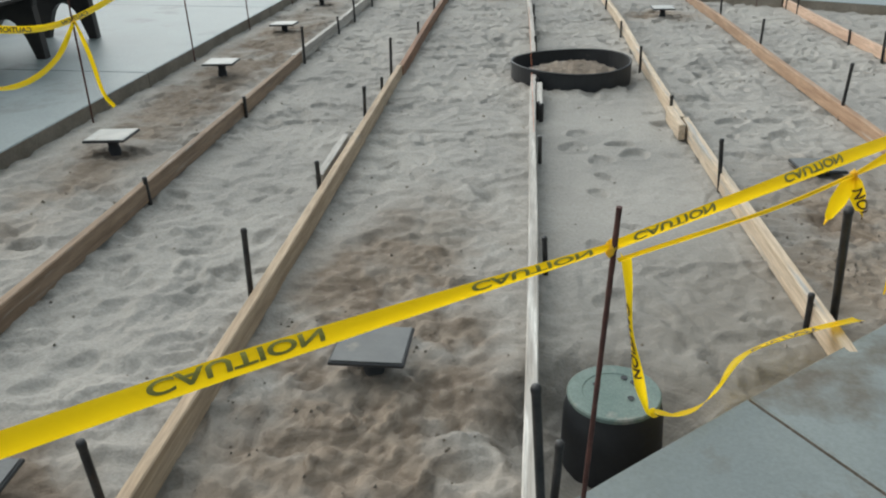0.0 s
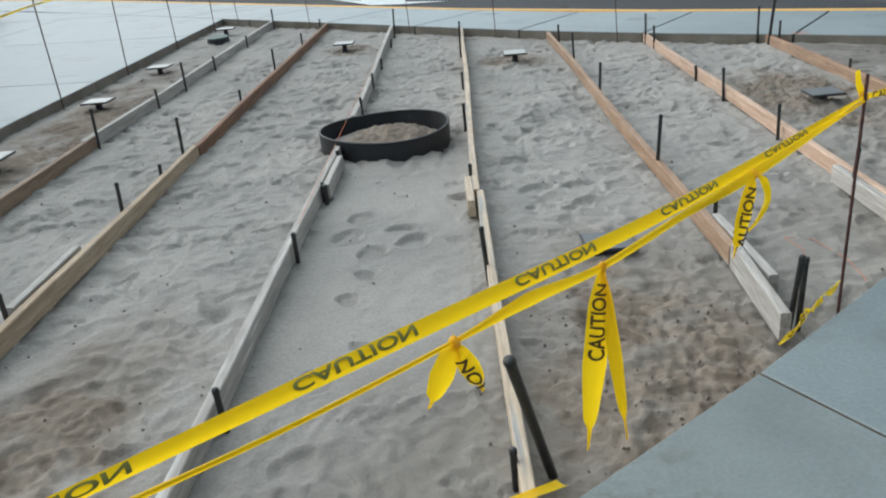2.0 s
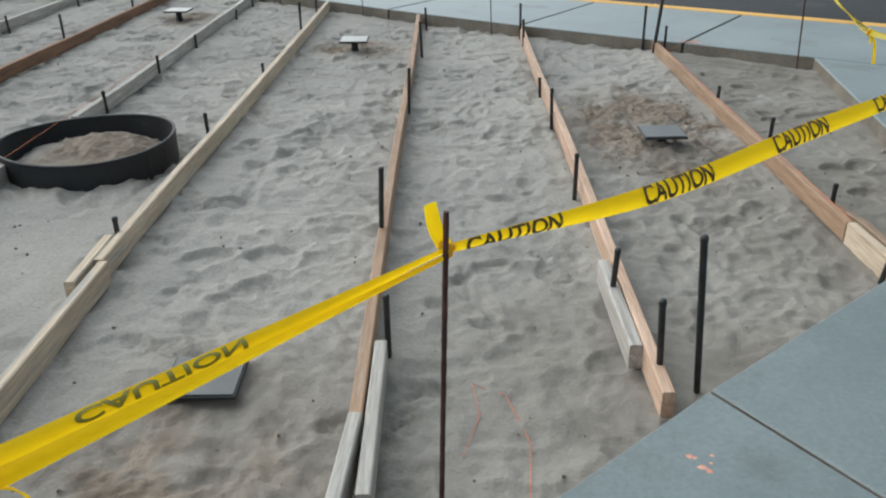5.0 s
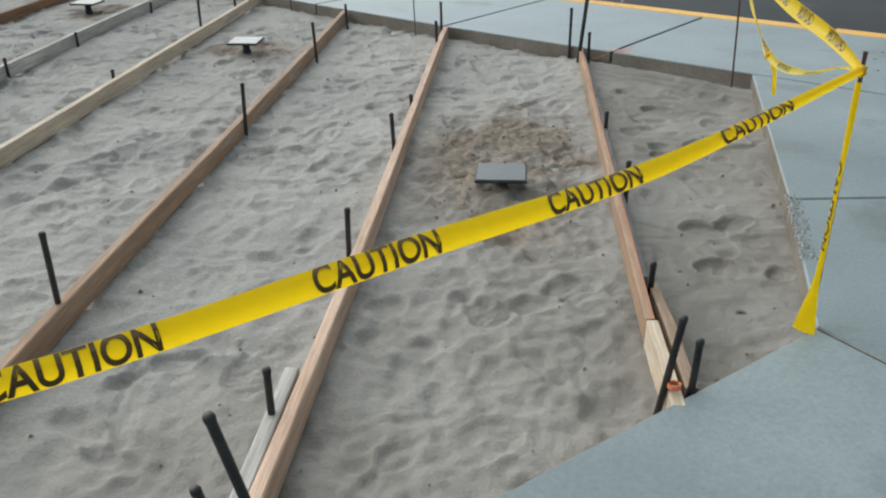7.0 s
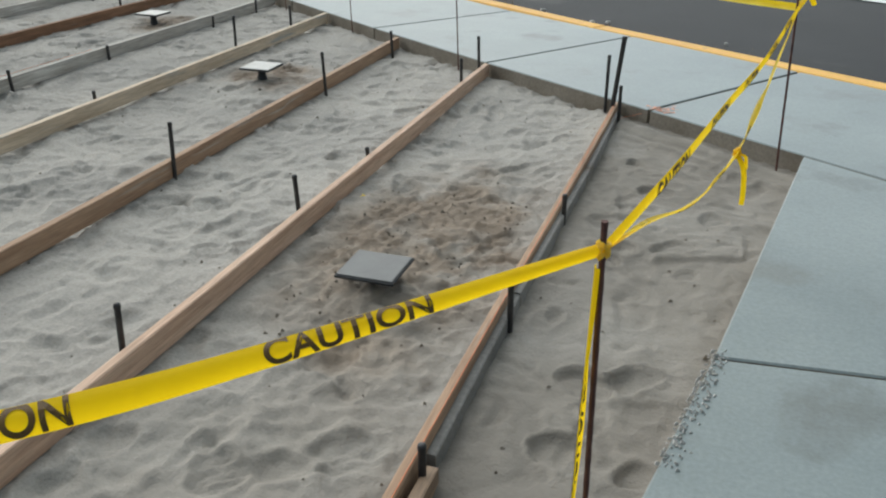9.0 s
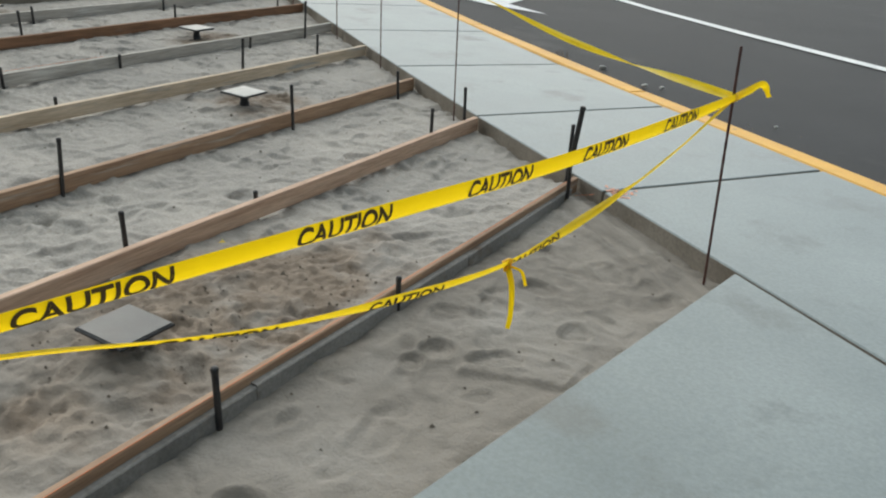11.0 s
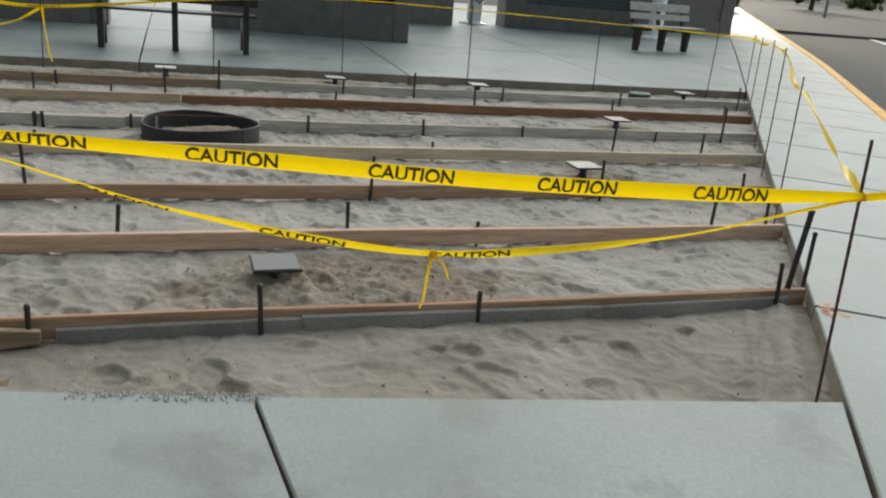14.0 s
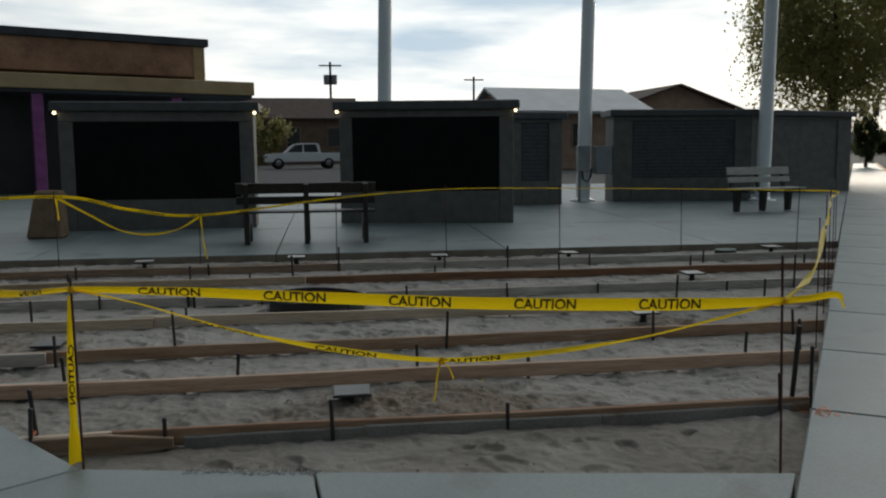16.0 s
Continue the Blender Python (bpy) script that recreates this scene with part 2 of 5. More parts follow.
def box(bm, x0, x1, y0, y1, z0, z1, bevel=0.0, m=None):
    v = [bm.verts.new(Vector(p) if m is None else m @ Vector(p)) for p in
         ((x0, y0, z0), (x1, y0, z0), (x1, y1, z0), (x0, y1, z0), (x0, y0, z1), (x1, y0, z1), (x1, y1, z1), (x0, y1, z1))]
    f = [bm.faces.new([v[i] for i in q]) for q in ((3, 2, 1, 0), (4, 5, 6, 7), (0, 1, 5, 4), (1, 2, 6, 5), (2, 3, 7, 6), (3, 0, 4, 7))]
    if bevel:
        edges = list({e for g in f for e in g.edges})
        bmesh.ops.bevel(bm, geom=edges, offset=bevel, segments=1, affect="EDGES")
    return bm


def tube(bm, pts, radii, sides=10, caps=True):
    """A tube through points with a radius at each."""
    pts = [Vector(p) for p in pts]
    rings = []
    for i, p in enumerate(pts):
        d = (pts[min(i + 1, len(pts) - 1)] - pts[max(i - 1, 0)]).normalized()
        a = d.cross(Vector((0.3, 1, 0.1)) if abs(d.z) > 0.8 else Vector((0, 0, 1))).normalized()
        b = d.cross(a)
        r = radii[i] if isinstance(radii, (list, tuple)) else radii
        rings.append([bm.verts.new(p + (a * math.cos(k * 2 * math.pi / sides) + b * math.sin(k * 2 * math.pi / sides)) * r) for k in range(sides)])
    for u, w in zip(rings, rings[1:]):
        for k in range(sides):
            bm.faces.new((u[k], u[(k + 1) % sides], w[(k + 1) % sides], w[k]))
    if caps:
        bm.faces.new(rings[0])
        bm.faces.new(rings[-1][::-1])
    return bm


def lathe(bm, profile, sides=40, centre=(0, 0, 0)):
    """A turned shape from (radius, height) pairs."""
    c = Vector(centre)
    rings = []
    for r, z in profile:
        rings.append([bm.verts.new(c + Vector((r * math.cos(k * 2 * math.pi / sides), r * math.sin(k * 2 * math.pi / sides), z))) for k in range(sides)])
    for u, w in zip(rings, rings[1:]):
        for k in range(sides):
            bm.faces.new((u[k], u[(k + 1) % sides], w[(k + 1) % sides], w[k]))
    return rings


def gz(x):
    """Height of the finished grade: it climbs gently to the west of x = 2.3."""
    return 0.03 * min(max(2.3 - x, 0.0), 9.3) + 0.010 * max(-7 - max(x, -150), 0.0)


def clip(poly, p, n):
    """The part of a flat polygon on the side of the line through p that n points to."""
    out = []
    for a, b in zip(poly, poly[1:] + poly[:1]):
        da, db = ((q[0] - p[0]) * n[0] + (q[1] - p[1]) * n[1] for q in (a, b))
        if da >= 0:
            out.append(a)
        if (da >= 0) != (db >= 0):
            s = da / (da - db)
            out.append((a[0] + s * (b[0] - a[0]), a[1] + s * (b[1] - a[1])))
    return out


def tidy(poly):
    """Anticlockwise, with no doubled corners."""
    out = [p for i, p in enumerate(poly) if math.dist(p, poly[i - 1]) > 1e-4]
    area = sum(p[0] * q[1] - q[0] * p[1] for p, q in zip(out, out[1:] + out[:1]))
    return out if area > 0 else out[::-1]


def inset(poly, d):
    """A convex polygon drawn in by d on every side."""
    out = []
    for i, p in enumerate(poly):
        o, q = poly[i - 1], poly[(i + 1) % len(poly)]
        u = Vector((p[0] - o[0], p[1] - o[1])).normalized()
        w = Vector((q[0] - p[0], q[1] - p[1])).normalized()
        nu, nw = Vector((-u.y, u.x)), Vector((-w.y, w.x))
        k = d / max(1 + nu.dot(nw), 0.2)
        out.append((p[0] + (nu.x + nw.x) * k, p[1] + (nu.y + nw.y) * k))
    return out


def slab_mesh(name, poly, top, thick, mats, edge=0.006):
    """A cast slab with eased upper edges; the second material takes its sides."""
    poly = tidy(poly)
    inner = inset(poly, edge)
    bm = bmesh.new()
    cx = [bm.verts.new((x, y, top(x))) for x, y in inner]
    lo = [bm.verts.new((x, y, top(x) - edge)) for x, y in poly]
    dn = [bm.verts.new((x, y, top(x) - thick)) for x, y in poly]
    bm.faces.new(cx)
    n = len(poly)
    for i in range(n):
        j = (i + 1) % n
        bm.faces.new((lo[i], lo[j], cx[j], cx[i]))
        f = bm.faces.new((dn[i], dn[j], lo[j], lo[i]))
        f.material_index = 1
    bmesh.ops.recalc_face_normals(bm, faces=bm.faces)
    return to_mesh(name, bm, mats)


# ---- ground, sand bed, road ----
CORNER_R, CORNER_L, CORNER_N = (5.11, 8.87), (-2.50, 14.07), (4.57, 5.79)
U = Vector((CORNER_L[0] - CORNER_R[0], CORNER_L[1] - CORNER_R[1])).normalized()   # along the sidewalk, to the west
N = Vector((-U.y, U.x)) * -1                                                      # from the bed towards the road


def along(s, d, base=CORNER_R):
    """A plan point s metres west along the sidewalk's inner edge and d metres towards the road."""
    return (base[0] + U.x * s + N.x * d, base[1] + U.y * s + N.y * d)


def far_rise(x, y):
    return gz(x) if x < -19 else -0.6


def ground():
    bm = bmesh.new()
    xs = [-900, -500, -300, -200, -140, -100, -70, -50, -35, -26, -19.6, -18.9, -10, 0, 10, 30, 80, 200, 500, 900]
    ys = [-900, -400, -200, -100, -60, -30, -15, 0, 15, 30, 45, 60, 100, 200, 400, 900]
    g = [[bm.verts.new((x, y, far_rise(x, y) - 0.02 + 0.004 * max(-150 - x, 0))) for y in ys] for x in xs]
    for i in range(len(xs) - 1):
        for j in range(len(ys) - 1):
            bm.faces.new((g[i][j], g[i + 1][j], g[i + 1][j + 1], g[i][j + 1]))
    return solo("ground", bm, ASPHALT, "worn grey asphalt ground reaching to the horizon", "ground", kind="structure")


ground()


def lattice(shape, seed):
    """Smooth random field over a unit-spaced lattice, sampled at will."""
    r = np.random.RandomState(seed)
    grid = r.rand(shape, shape)

    def at(x, y):
        xi, yi = np.floor(x).astype(int), np.floor(y).astype(int)
        fx, fy = x - xi, y - yi
        fx, fy = fx * fx * (3 - 2 * fx), fy * fy * (3 - 2 * fy)
        a, b = grid[xi % shape, yi % shape], grid[(xi + 1) % shape, yi % shape]
        c, d = grid[xi % shape, (yi + 1) % shape], grid[(xi + 1) % shape, (yi + 1) % shape]
        return (a * (1 - fx) + b * fx) * (1 - fy) + (c * (1 - fx) + d * fx) * fy - 0.5
    return at


SAND_STEP = 0.012


def sand_bed():
    """The raked and trodden sand, one relief sheet with footprints, ruts and diggings."""
    step = SAND_STEP
    nx, ny = int(7.9 / step), int(14.6 / step)
    x, y = np.meshgrid(-2.62 + step * np.arange(nx), -0.4 + step * np.arange(ny), indexing="ij")
    f = [lattice(97, 11 + k) for k in range(6)]
    z = -0.098 + 0.022 * f[0](x * 0.9, y * 0.9) + 0.014 * f[1](x * 2.6 + 5, y * 2.2)
    calm = np.clip((x - 4.1) / 0.2, 0, 1) * 0.3
    calm = np.maximum(calm, np.where((x > 0.3) & (x < 1.05) & (y > 3.6) & (y < 6.0), 0.6, 0))
    r = np.random.RandomState(5)

    def press(px, py, ang, lx, ly, deep, rim, tread=0.0, soft=0.30):
        """One pit with a steep edge, a pushed-up rim and, where wanted, the bars of a sole."""
        c, s = math.cos(ang), math.sin(ang)
        i0, i1 = max(int((px + 2.62 - 0.3) / step), 0), int((px + 2.62 + 0.3) / step)
        j0, j1 = max(int((py + 0.4 - 0.3) / step), 0), int((py + 0.4 + 0.3) / step)
        gx, gy = x[i0:i1, j0:j1], y[i0:i1, j0:j1]
        dx, dy = gx - px + 0.06 * f[4](gx * 9, gy * 9) + 0.010 * f[2](gx * 31, gy * 31), gy - py + 0.06 * f[5](gx * 9, gy * 9) + 0.010 * f[1](gx * 31, gy * 31)
        a, b = dx * c + dy * s, -dx * s + dy * c
        q = np.sqrt((a / lx) ** 2 + (b / ly) ** 2)
        e = np.clip((1.0 + soft / 2 - q) / soft, 0, 1)
        e = e * e * (3 - 2 * e)
        # the floor of the pit tips towards the toe
        floor = deep * (0.72 + 0.35 * np.clip(a / lx, -1, 1))
        z[i0:i1, j0:j1] += -floor * e + rim * np.exp(-((q - 1.2) / 0.17) ** 2) * (0.5 + 0.9 * (f[3](gx * 9, gy * 9) + 0.5)) + tread * e * np.sign(np.sin(a * 200))

    def footprint(px, py, ang, deep, tread, soft):
        c, s = math.cos(ang), math.sin(ang)
        press(px + 0.06 * c, py + 0.06 * s, ang, 0.095, 0.055, deep, deep * 0.30, tread, soft)
        press(px - 0.085 * c, py - 0.085 * s, ang, 0.055, 0.042, deep * 0.9, deep * 0.25, tread, soft)
    crowd = lattice(53, 71)
    for _ in range(2300):
        px, py = r.uniform(-2.4, 3.95), r.uniform(0.6, 13.8)
        if 0.3 < px < 1.05 and 3.7 < py < 6.1 or r.rand() > 0.75 + 0.9 * float(crowd(np.array(px * 0.8), np.array(py * 0.8))):
            continue
        k = r.rand()
        if k < 0.40:
            print_on = r.rand() < 0.30
            footprint(px, py, r.choice([1.57, -1.57, 0.0, 3.14]) + r.normal(0, 0.7), r.uniform(0.008, 0.024), 0.0030 if print_on else 0.0, 0.45 if print_on else r.uniform(0.7, 1.3))
        elif k < 0.82:
            press(px, py, r.uniform(0, 6.28), r.uniform(0.06, 0.15), r.uniform(0.04, 0.09), r.uniform(0.008, 0.024), r.uniform(0.002, 0.007), soft=r.uniform(0.7, 1.5))
        else:
            press(px, py, r.uniform(0, 6.28), r.uniform(0.14, 0.26), r.uniform(0.03, 0.06), r.uniform(0.006, 0.014), r.uniform(0.003, 0.008), soft=0.9)
    for px, py, ry in ((0.58, 4.57, 0.05), (0.55, 4.33, 0.05), (0.6, 4.85, 0.07), (0.78, 4.95, 0.1), (0.45, 5.05, 0.08), (0.5, 5.3, 0.08),
                       (0.62, 3.95, 0.05), (0.5, 3.7, 0.05), (0.72, 5.12, 0.06), (1.45, 5.62, 0.11), (1.7, 5.65, 0.11),
                       (4.42, 6.68, 0.09), (4.55, 6.74, 0.07), (4.42, 6.35, 0.08), (4.62, 6.3, 0.06), (4.58, 7.72, 0.085), (4.38, 7.68, 0.07), (4.36, 7.55, 0.05), (4.45, 8.35, 0.08), (4.72, 8.10, 0.06), (4.3, 8.75, 0.05)):
        press(px, py, 0.3 + 9 * px, ry, ry * 0.75, 0.028, 0.007, soft=0.6)
    for _ in range(46):
        press(r.uniform(4.15, 4.95), r.uniform(5.6, 8.9), r.uniform(0, 6.28), r.uniform(0.03, 0.12), r.uniform(0.02, 0.07), r.uniform(0.004, 0.014), r.uniform(0.001, 0.005), soft=0.8)
    # loose grainy lumps over it all
    wx, wy = x + 0.16 * f[2](x * 3.1, y * 3.3), y + 0.16 * f[3](x * 3.3 + 7, y * 3.1)
    wave = 0.024 * (0.25 - np.abs(f[1](wx * 7.5, wy * 6.5))) + 0.018 * (0.25 - np.abs(f[0](wx * 13 + 3, wy * 12))) + 0.009 * (0.25 - np.abs(f[5](wx * 26, wy * 25 + 9)))
    z += (1 - calm) * (wave + 0.010 * f[3](x * 11, y * 10) + 0.008 * f[4](x * 24, y * 23) + 0.004 * f[5](x * 43, y * 43) + 0.003 * f[2](x * 71, y * 73))
    # dug hollows round the lids, where darker soil lies open, and a straight drag mark
    for px, py, rr, deep in ((0.45, 2.49, 0.30, 0.16), (-0.27, 2.65, 0.20, -0.02), (3.57, 7.0, 0.2, -0.055), (1.68, 4.74, 0.2, -0.02),
                             (1.6, 9.55, 0.2, -0.02), (-2.03, 4.65, 0.2, -0.02), (-2.05, 6.5, 0.2, -0.02), (-2.1, 8.3, 0.2, -0.02), (-2.1, 10.0, 0.2, -0.02)):
        q = np.hypot(x - px, y - py) / rr
        z -= deep * np.exp(-q ** 4) - 0.012 * np.exp(-((q - 1.25) / 0.25) ** 2)
    lumpy = np.exp(-(((x - 1.75) / 0.35) ** 2 + ((y - 3.75) / 0.6) ** 2)) + np.exp(-(((x + 0.3) / 0.35) ** 2 + ((y - 2.4) / 0.7) ** 2)) \
        + np.exp(-(((x - 3.6) / 0.35) ** 2 + ((y - 7.3) / 0.7) ** 2)) + 0.35 * np.exp(-((x - 3.55) / 0.48) ** 4 - ((y - 5.9) / 1.2) ** 4)
    z += lumpy * (0.022 * f[5](x * 14, y * 13) + 0.022 * f[4](x * 33, y * 30) + 0.012 * f[1](x * 60, y * 62))
    # a straight drag line and a low ridge at the foot of the sidewalk's edge
    z += np.where((x > 4.52) & (x < 4.86), 0.018 * np.clip(0.5 + (y - 7.60 - (x - 4.55) * 0.35) / 0.02, 0, 1) * np.exp(-np.clip(y - 7.60 - (x - 4.55) * 0.35, 0, 9) / 0.12), 0)
    away = -((x - CORNER_R[0]) * N.x + (y - CORNER_R[1]) * N.y)
    z += np.where(x > 4.1, 0.030 * np.exp(-((away - 0.13) / 0.05) ** 2) + 0.016 * np.exp(-((away - 0.27) / 0.03) ** 2), 0)
    # sand heaped inside the plastic ring
    q = np.hypot(x - 0.52, y - 6.77) / 0.44
    z += np.where(q < 1, 0.10 * (1 - q ** 2) * np.clip(0.75 + 1.3 * (y - 6.77) + 1.4 * (x - 0.52), 0, 2), 0)
    z += np.where((q >= 1) & (x < 0.9), 0.018 * np.exp(-((q - 1.05) / 0.35) ** 2), 0)
    z += 0.03 * np.clip(2.3 - x, 0, 4.8)
    soil = np.zeros_like(x)
    for px, py, rx, ry in ((-0.27, 2.45, 0.45, 1.6), (3.6, 7.45, 0.45, 0.95), (1.68, 3.7, 0.48, 1.1), (1.6, 9.7, 0.36, 0.35), (-2.05, 7.0, 0.32, 3.4), (-0.2, 10.9, 0.3, 0.35), (0.52, 6.77, 0.42, 0.42), (-1.15, 1.9, 0.3, 0.4)):
        soil = np.maximum(soil, np.exp(-(((x - px) / rx) ** 2 + ((y - py) / ry) ** 2) ** 2))
    soil = np.clip(soil * (1.0 + 1.4 * f[2](x * 5, y * 5) + 0.9 * f[3](x * 15, y * 15)), 0, 1)
    z += soil * (0.012 * f[5](x * 31, y * 29) + 0.014 * np.abs(f[3](x * 19, y * 21)) + 0.012 * f[4](x * 66, y * 64))
    # darker colour put on sand along the walk's edge and the strip beside it
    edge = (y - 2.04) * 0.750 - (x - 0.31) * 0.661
    dark_tone = np.maximum(np.clip((x - 4.05) / 0.06, 0, 1) * 0.95, 0.85 * np.exp(-(np.clip(edge, 0, 9) / 1.05) ** 2) * np.clip((x - 0.1) / 0.4, 0, 1))
    # the same darker colour in the lane west of the strip
    dark_tone = np.maximum(dark_tone, 0.75 * np.exp(-((x - 3.55) / 0.5) ** 4 - ((y - 6.2) / 1.6) ** 4))
    dark_tone = np.clip(dark_tone * (0.95 + 0.9 * f[1](x * 2.2, y * 2.0) + 0.5 * f[4](x * 7, y * 7)), 0, 1)
    # keep sand under the boards' tops
    for bx in (-1.6, -0.75, 0.23, 1.11, 2.1, 3.06, 4.06):
        close = np.exp(-((x - bx) / 0.05) ** 2)
        lim = 0.03 * np.clip(2.3 - x, 0, 4.8) - 0.075
        z = np.where(close > 0.2, np.minimum(z, lim), z)
    # only what lies inside the bed, tucked a little under its edges
    keep = ((x - CORNER_R[0]) * N.x + (y - CORNER_R[1]) * N.y < 0.06) & (x > -2.58)
    keep &= (x - CORNER_N[0]) * 0.985 - (y - CORNER_N[1]) * 0.173 < 0.06
    keep &= (x - 0.31) * 0.661 - (y - 2.04) * 0.750 < 0.10
    me = bpy.data.meshes.new("sand")
    co = np.stack([x, y, z], -1).reshape(-1, 3)
    i, j = np.meshgrid(np.arange(nx - 1), np.arange(ny - 1), indexing="ij")
    a = (i * ny + j)[keep[:-1, :-1]].ravel()
    quads = np.stack([a, a + ny, a + ny + 1, a + 1], -1)
    me.vertices.add(len(co))
    me.vertices.foreach_set("co", co.ravel())
    me.loops.add(quads.size)
    me.loops.foreach_set("vertex_index", quads.ravel())
    me.polygons.add(len(quads))
    me.polygons.foreach_set("loop_start", np.arange(0, quads.size, 4))
    me.polygons.foreach_set("use_smooth", np.ones(len(quads), bool))
    me.update(calc_edges=True)
    me.materials.append(SAND)
    me.attributes.new("soil", "FLOAT", "POINT").data.foreach_set("value", soil.ravel())
    me.attributes.new("dark_tone", "FLOAT", "POINT").data.foreach_set("value", dark_tone.ravel())
    return tagged(new("sand_bed", me), "trodden grey-brown sand with footprints between form boards", "sand", kind="structure"), co.reshape(nx, ny, 3)


bed, BED = sand_bed()


def sand_z(px, py):
    i, j = int(round((px + 2.62) / SAND_STEP)), int(round((py + 0.4) / SAND_STEP))
    return float(BED[min(max(i, 0), BED.shape[0] - 1), min(max(j, 0), BED.shape[1] - 1), 2])


def road():
    bm = bmesh.new()
    g = [[bm.verts.new((*along(s, d), gz(along(s, d)[0]) - 0.135 + 0.02 * math.sin(min(d - 1.6, 9) / 9 * math.pi)))
          for d in (1.65, 2.5, 4, 6, 8, 11, 14, 18, 30)] for s in (-60, -30, -12, -6, 0, 2, 4, 6, 9, 14, 20, 30, 50, 80, 150, 300)]
    for u, w in zip(g, g[1:]):
        for k in range(len(u) - 1):
            bm.faces.new((u[k], w[k], w[k + 1], u[k + 1]))
    return solo("road", bm, ASPHALT, "dark grey asphalt street beside the sidewalk", "road", kind="structure", smooth=True)


road()


def road_z(x, y):
    d = (x - CORNER_R[0]) * N.x + (y - CORNER_R[1]) * N.y
    return gz(x) - 0.135 + 0.02 * math.sin(min(max(d - 1.6, 0), 9) / 9 * math.pi) + 0.012


def paint(name, strips, label, category):
    bm = bmesh.new()
    for strip in strips:
        bm.faces.new([bm.verts.new((x, y, road_z(x, y))) for x, y in strip])
    bmesh.ops.recalc_face_normals(bm, faces=bm.faces)
    for fc in bm.faces:
        if fc.normal.z < 0:
            fc.normal_flip()
    bmesh.ops.triangulate(bm, faces=bm.faces)
    return solo(name, bm, ROAD_PAINT, label, category, kind="structure")


LINE_D = (1.13 - CORNER_R[0]) * N.x + (18.25 - CORNER_R[1]) * N.y
paint("lane_line", [[along(s, LINE_D), along(s + 2, LINE_D), along(s + 2, LINE_D + 0.2), along(s, LINE_D + 0.2)] for s in range(-20, 120, 2)],
      "solid white lane line on the asphalt", "road marking")
paint("lane_line_far", [[along(s, LINE_D + 4.6), along(s + 3, LINE_D + 4.6), along(s + 3, LINE_D + 4.74), along(s, LINE_D + 4.74)] for s in range(-6, 80, 9)],
      "broken white lane line farther across the street", "road marking")
paint("turn_arrow", [[(-2.09, 18.48), (-1.67, 18.93), (-1.0, 17.59), (-1.44, 18.01)], [(-1.67, 18.93), (-0.67, 17.99), (-0.76, 17.11), (-1.0, 17.59)],
                     [(-0.67, 17.99), (-0.12, 17.25), (-0.69, 16.8), (-0.76, 17.11)], [(-0.12, 17.25), (0.1, 16.73), (0.16, 16.18), (-0.69, 16.8)],
                     [(0.16, 16.18), (0.91, 15.87), (0.06, 15.82), (-0.1, 16.35)], [(-0.1, 16.35), (0.06, 15.82), (-0.44, 15.95), (-0.69, 16.8)],
                     [(-0.69, 16.8), (-0.44, 15.95), (-1.39, 17.42)]], "worn white curved turn arrow painted on the asphalt", "road marking")


# ---- pavement slabs ----
def pavement(name, label, polys, top, mats, thick=0.16, gap=0.006):
    base = thing(name, label, "pavement", kind="structure")
    for poly in polys:
        if len(poly) > 2:
            part("slab", slab_mesh("slab", inset(tidy(poly), gap), top, thick, mats), None, base)
    return base


P = [(0.81, 2.53), (1.94, 3.50), (3.17, 4.62), CORNER_N, (4.77, 6.81), CORNER_R]
D = [(0.53, -0.85), (0.52, -0.85), (0.55, -0.835), (0.61, -0.79), (0.99, 0.10), (0.82, -0.57)]
out = [(p[0] + 6 * d[0], p[1] + 6 * d[1]) for p, d in zip(P, D)]
APEX = (7.66, 7.10)
pavement("pavement_walk", "pale grey broom-finished concrete walk round the bed",
         [[P[1], P[2], out[2], out[1]], [P[2], P[3], out[3], out[2]], [P[3], P[4], APEX, (12.2, 4.0), out[3]], [P[4], P[5], APEX]], gz, [CONCRETE, CONCRETE_EDGE])
pavement("pavement_old", "older concrete walk with brown dirt stains",
         [[(-5.0, -2.6), (-1.4, 0.55), out[0], (-5.0, -8)], [(-1.4, 0.55), P[0], out[0]], [P[0], P[1], out[1], out[0]]], gz, [CONCRETE_DIRTY, CONCRETE_EDGE])
walk_base = (4.30 - CORNER_R[0]) * U.x + (9.47 - CORNER_R[1]) * U.y
JOINTS = [-14, -9, -4.6] + [walk_base + 1.53 * k for k in range(0, 46)]
pavement("sidewalk", "pale concrete sidewalk with tooled cross joints",
         [[along(a, 0), along(b, 0), along(b, 1.58), along(a, 1.58)] for a, b in zip(JOINTS, JOINTS[1:])], gz, [CONCRETE, CONCRETE_EDGE], gap=0.0105)
kerb = thing("kerb", "concrete kerb with worn yellow paint", "kerb", kind="structure")
for k in range(-5, 24):
    poly = [along(3 * k, 1.582), along(3 * k + 3, 1.582), along(3 * k + 3, 1.76), along(3 * k, 1.76)]
    part("kerbstone", slab_mesh("kerbstone", inset(tidy(poly), 0.002), gz, 0.3, [KERB_PAINT, KERB_PAINT], 0.015), None, kerb)
plaza = []
for i in range(-6, 0):
    for j in range(-4, 14):
        sq = [(-2.5 + 3.05 * i, -6 + 3.05 * j), (-2.5 + 3.05 * (i + 1), -6 + 3.05 * j), (-2.5 + 3.05 * (i + 1), -6 + 3.05 * (j + 1)), (-2.5 + 3.05 * i, -6 + 3.05 * (j + 1))]
        sq = clip(sq, CORNER_R, (-N.x, -N.y))
        if len(sq) > 2:
            plaza.append(sq)
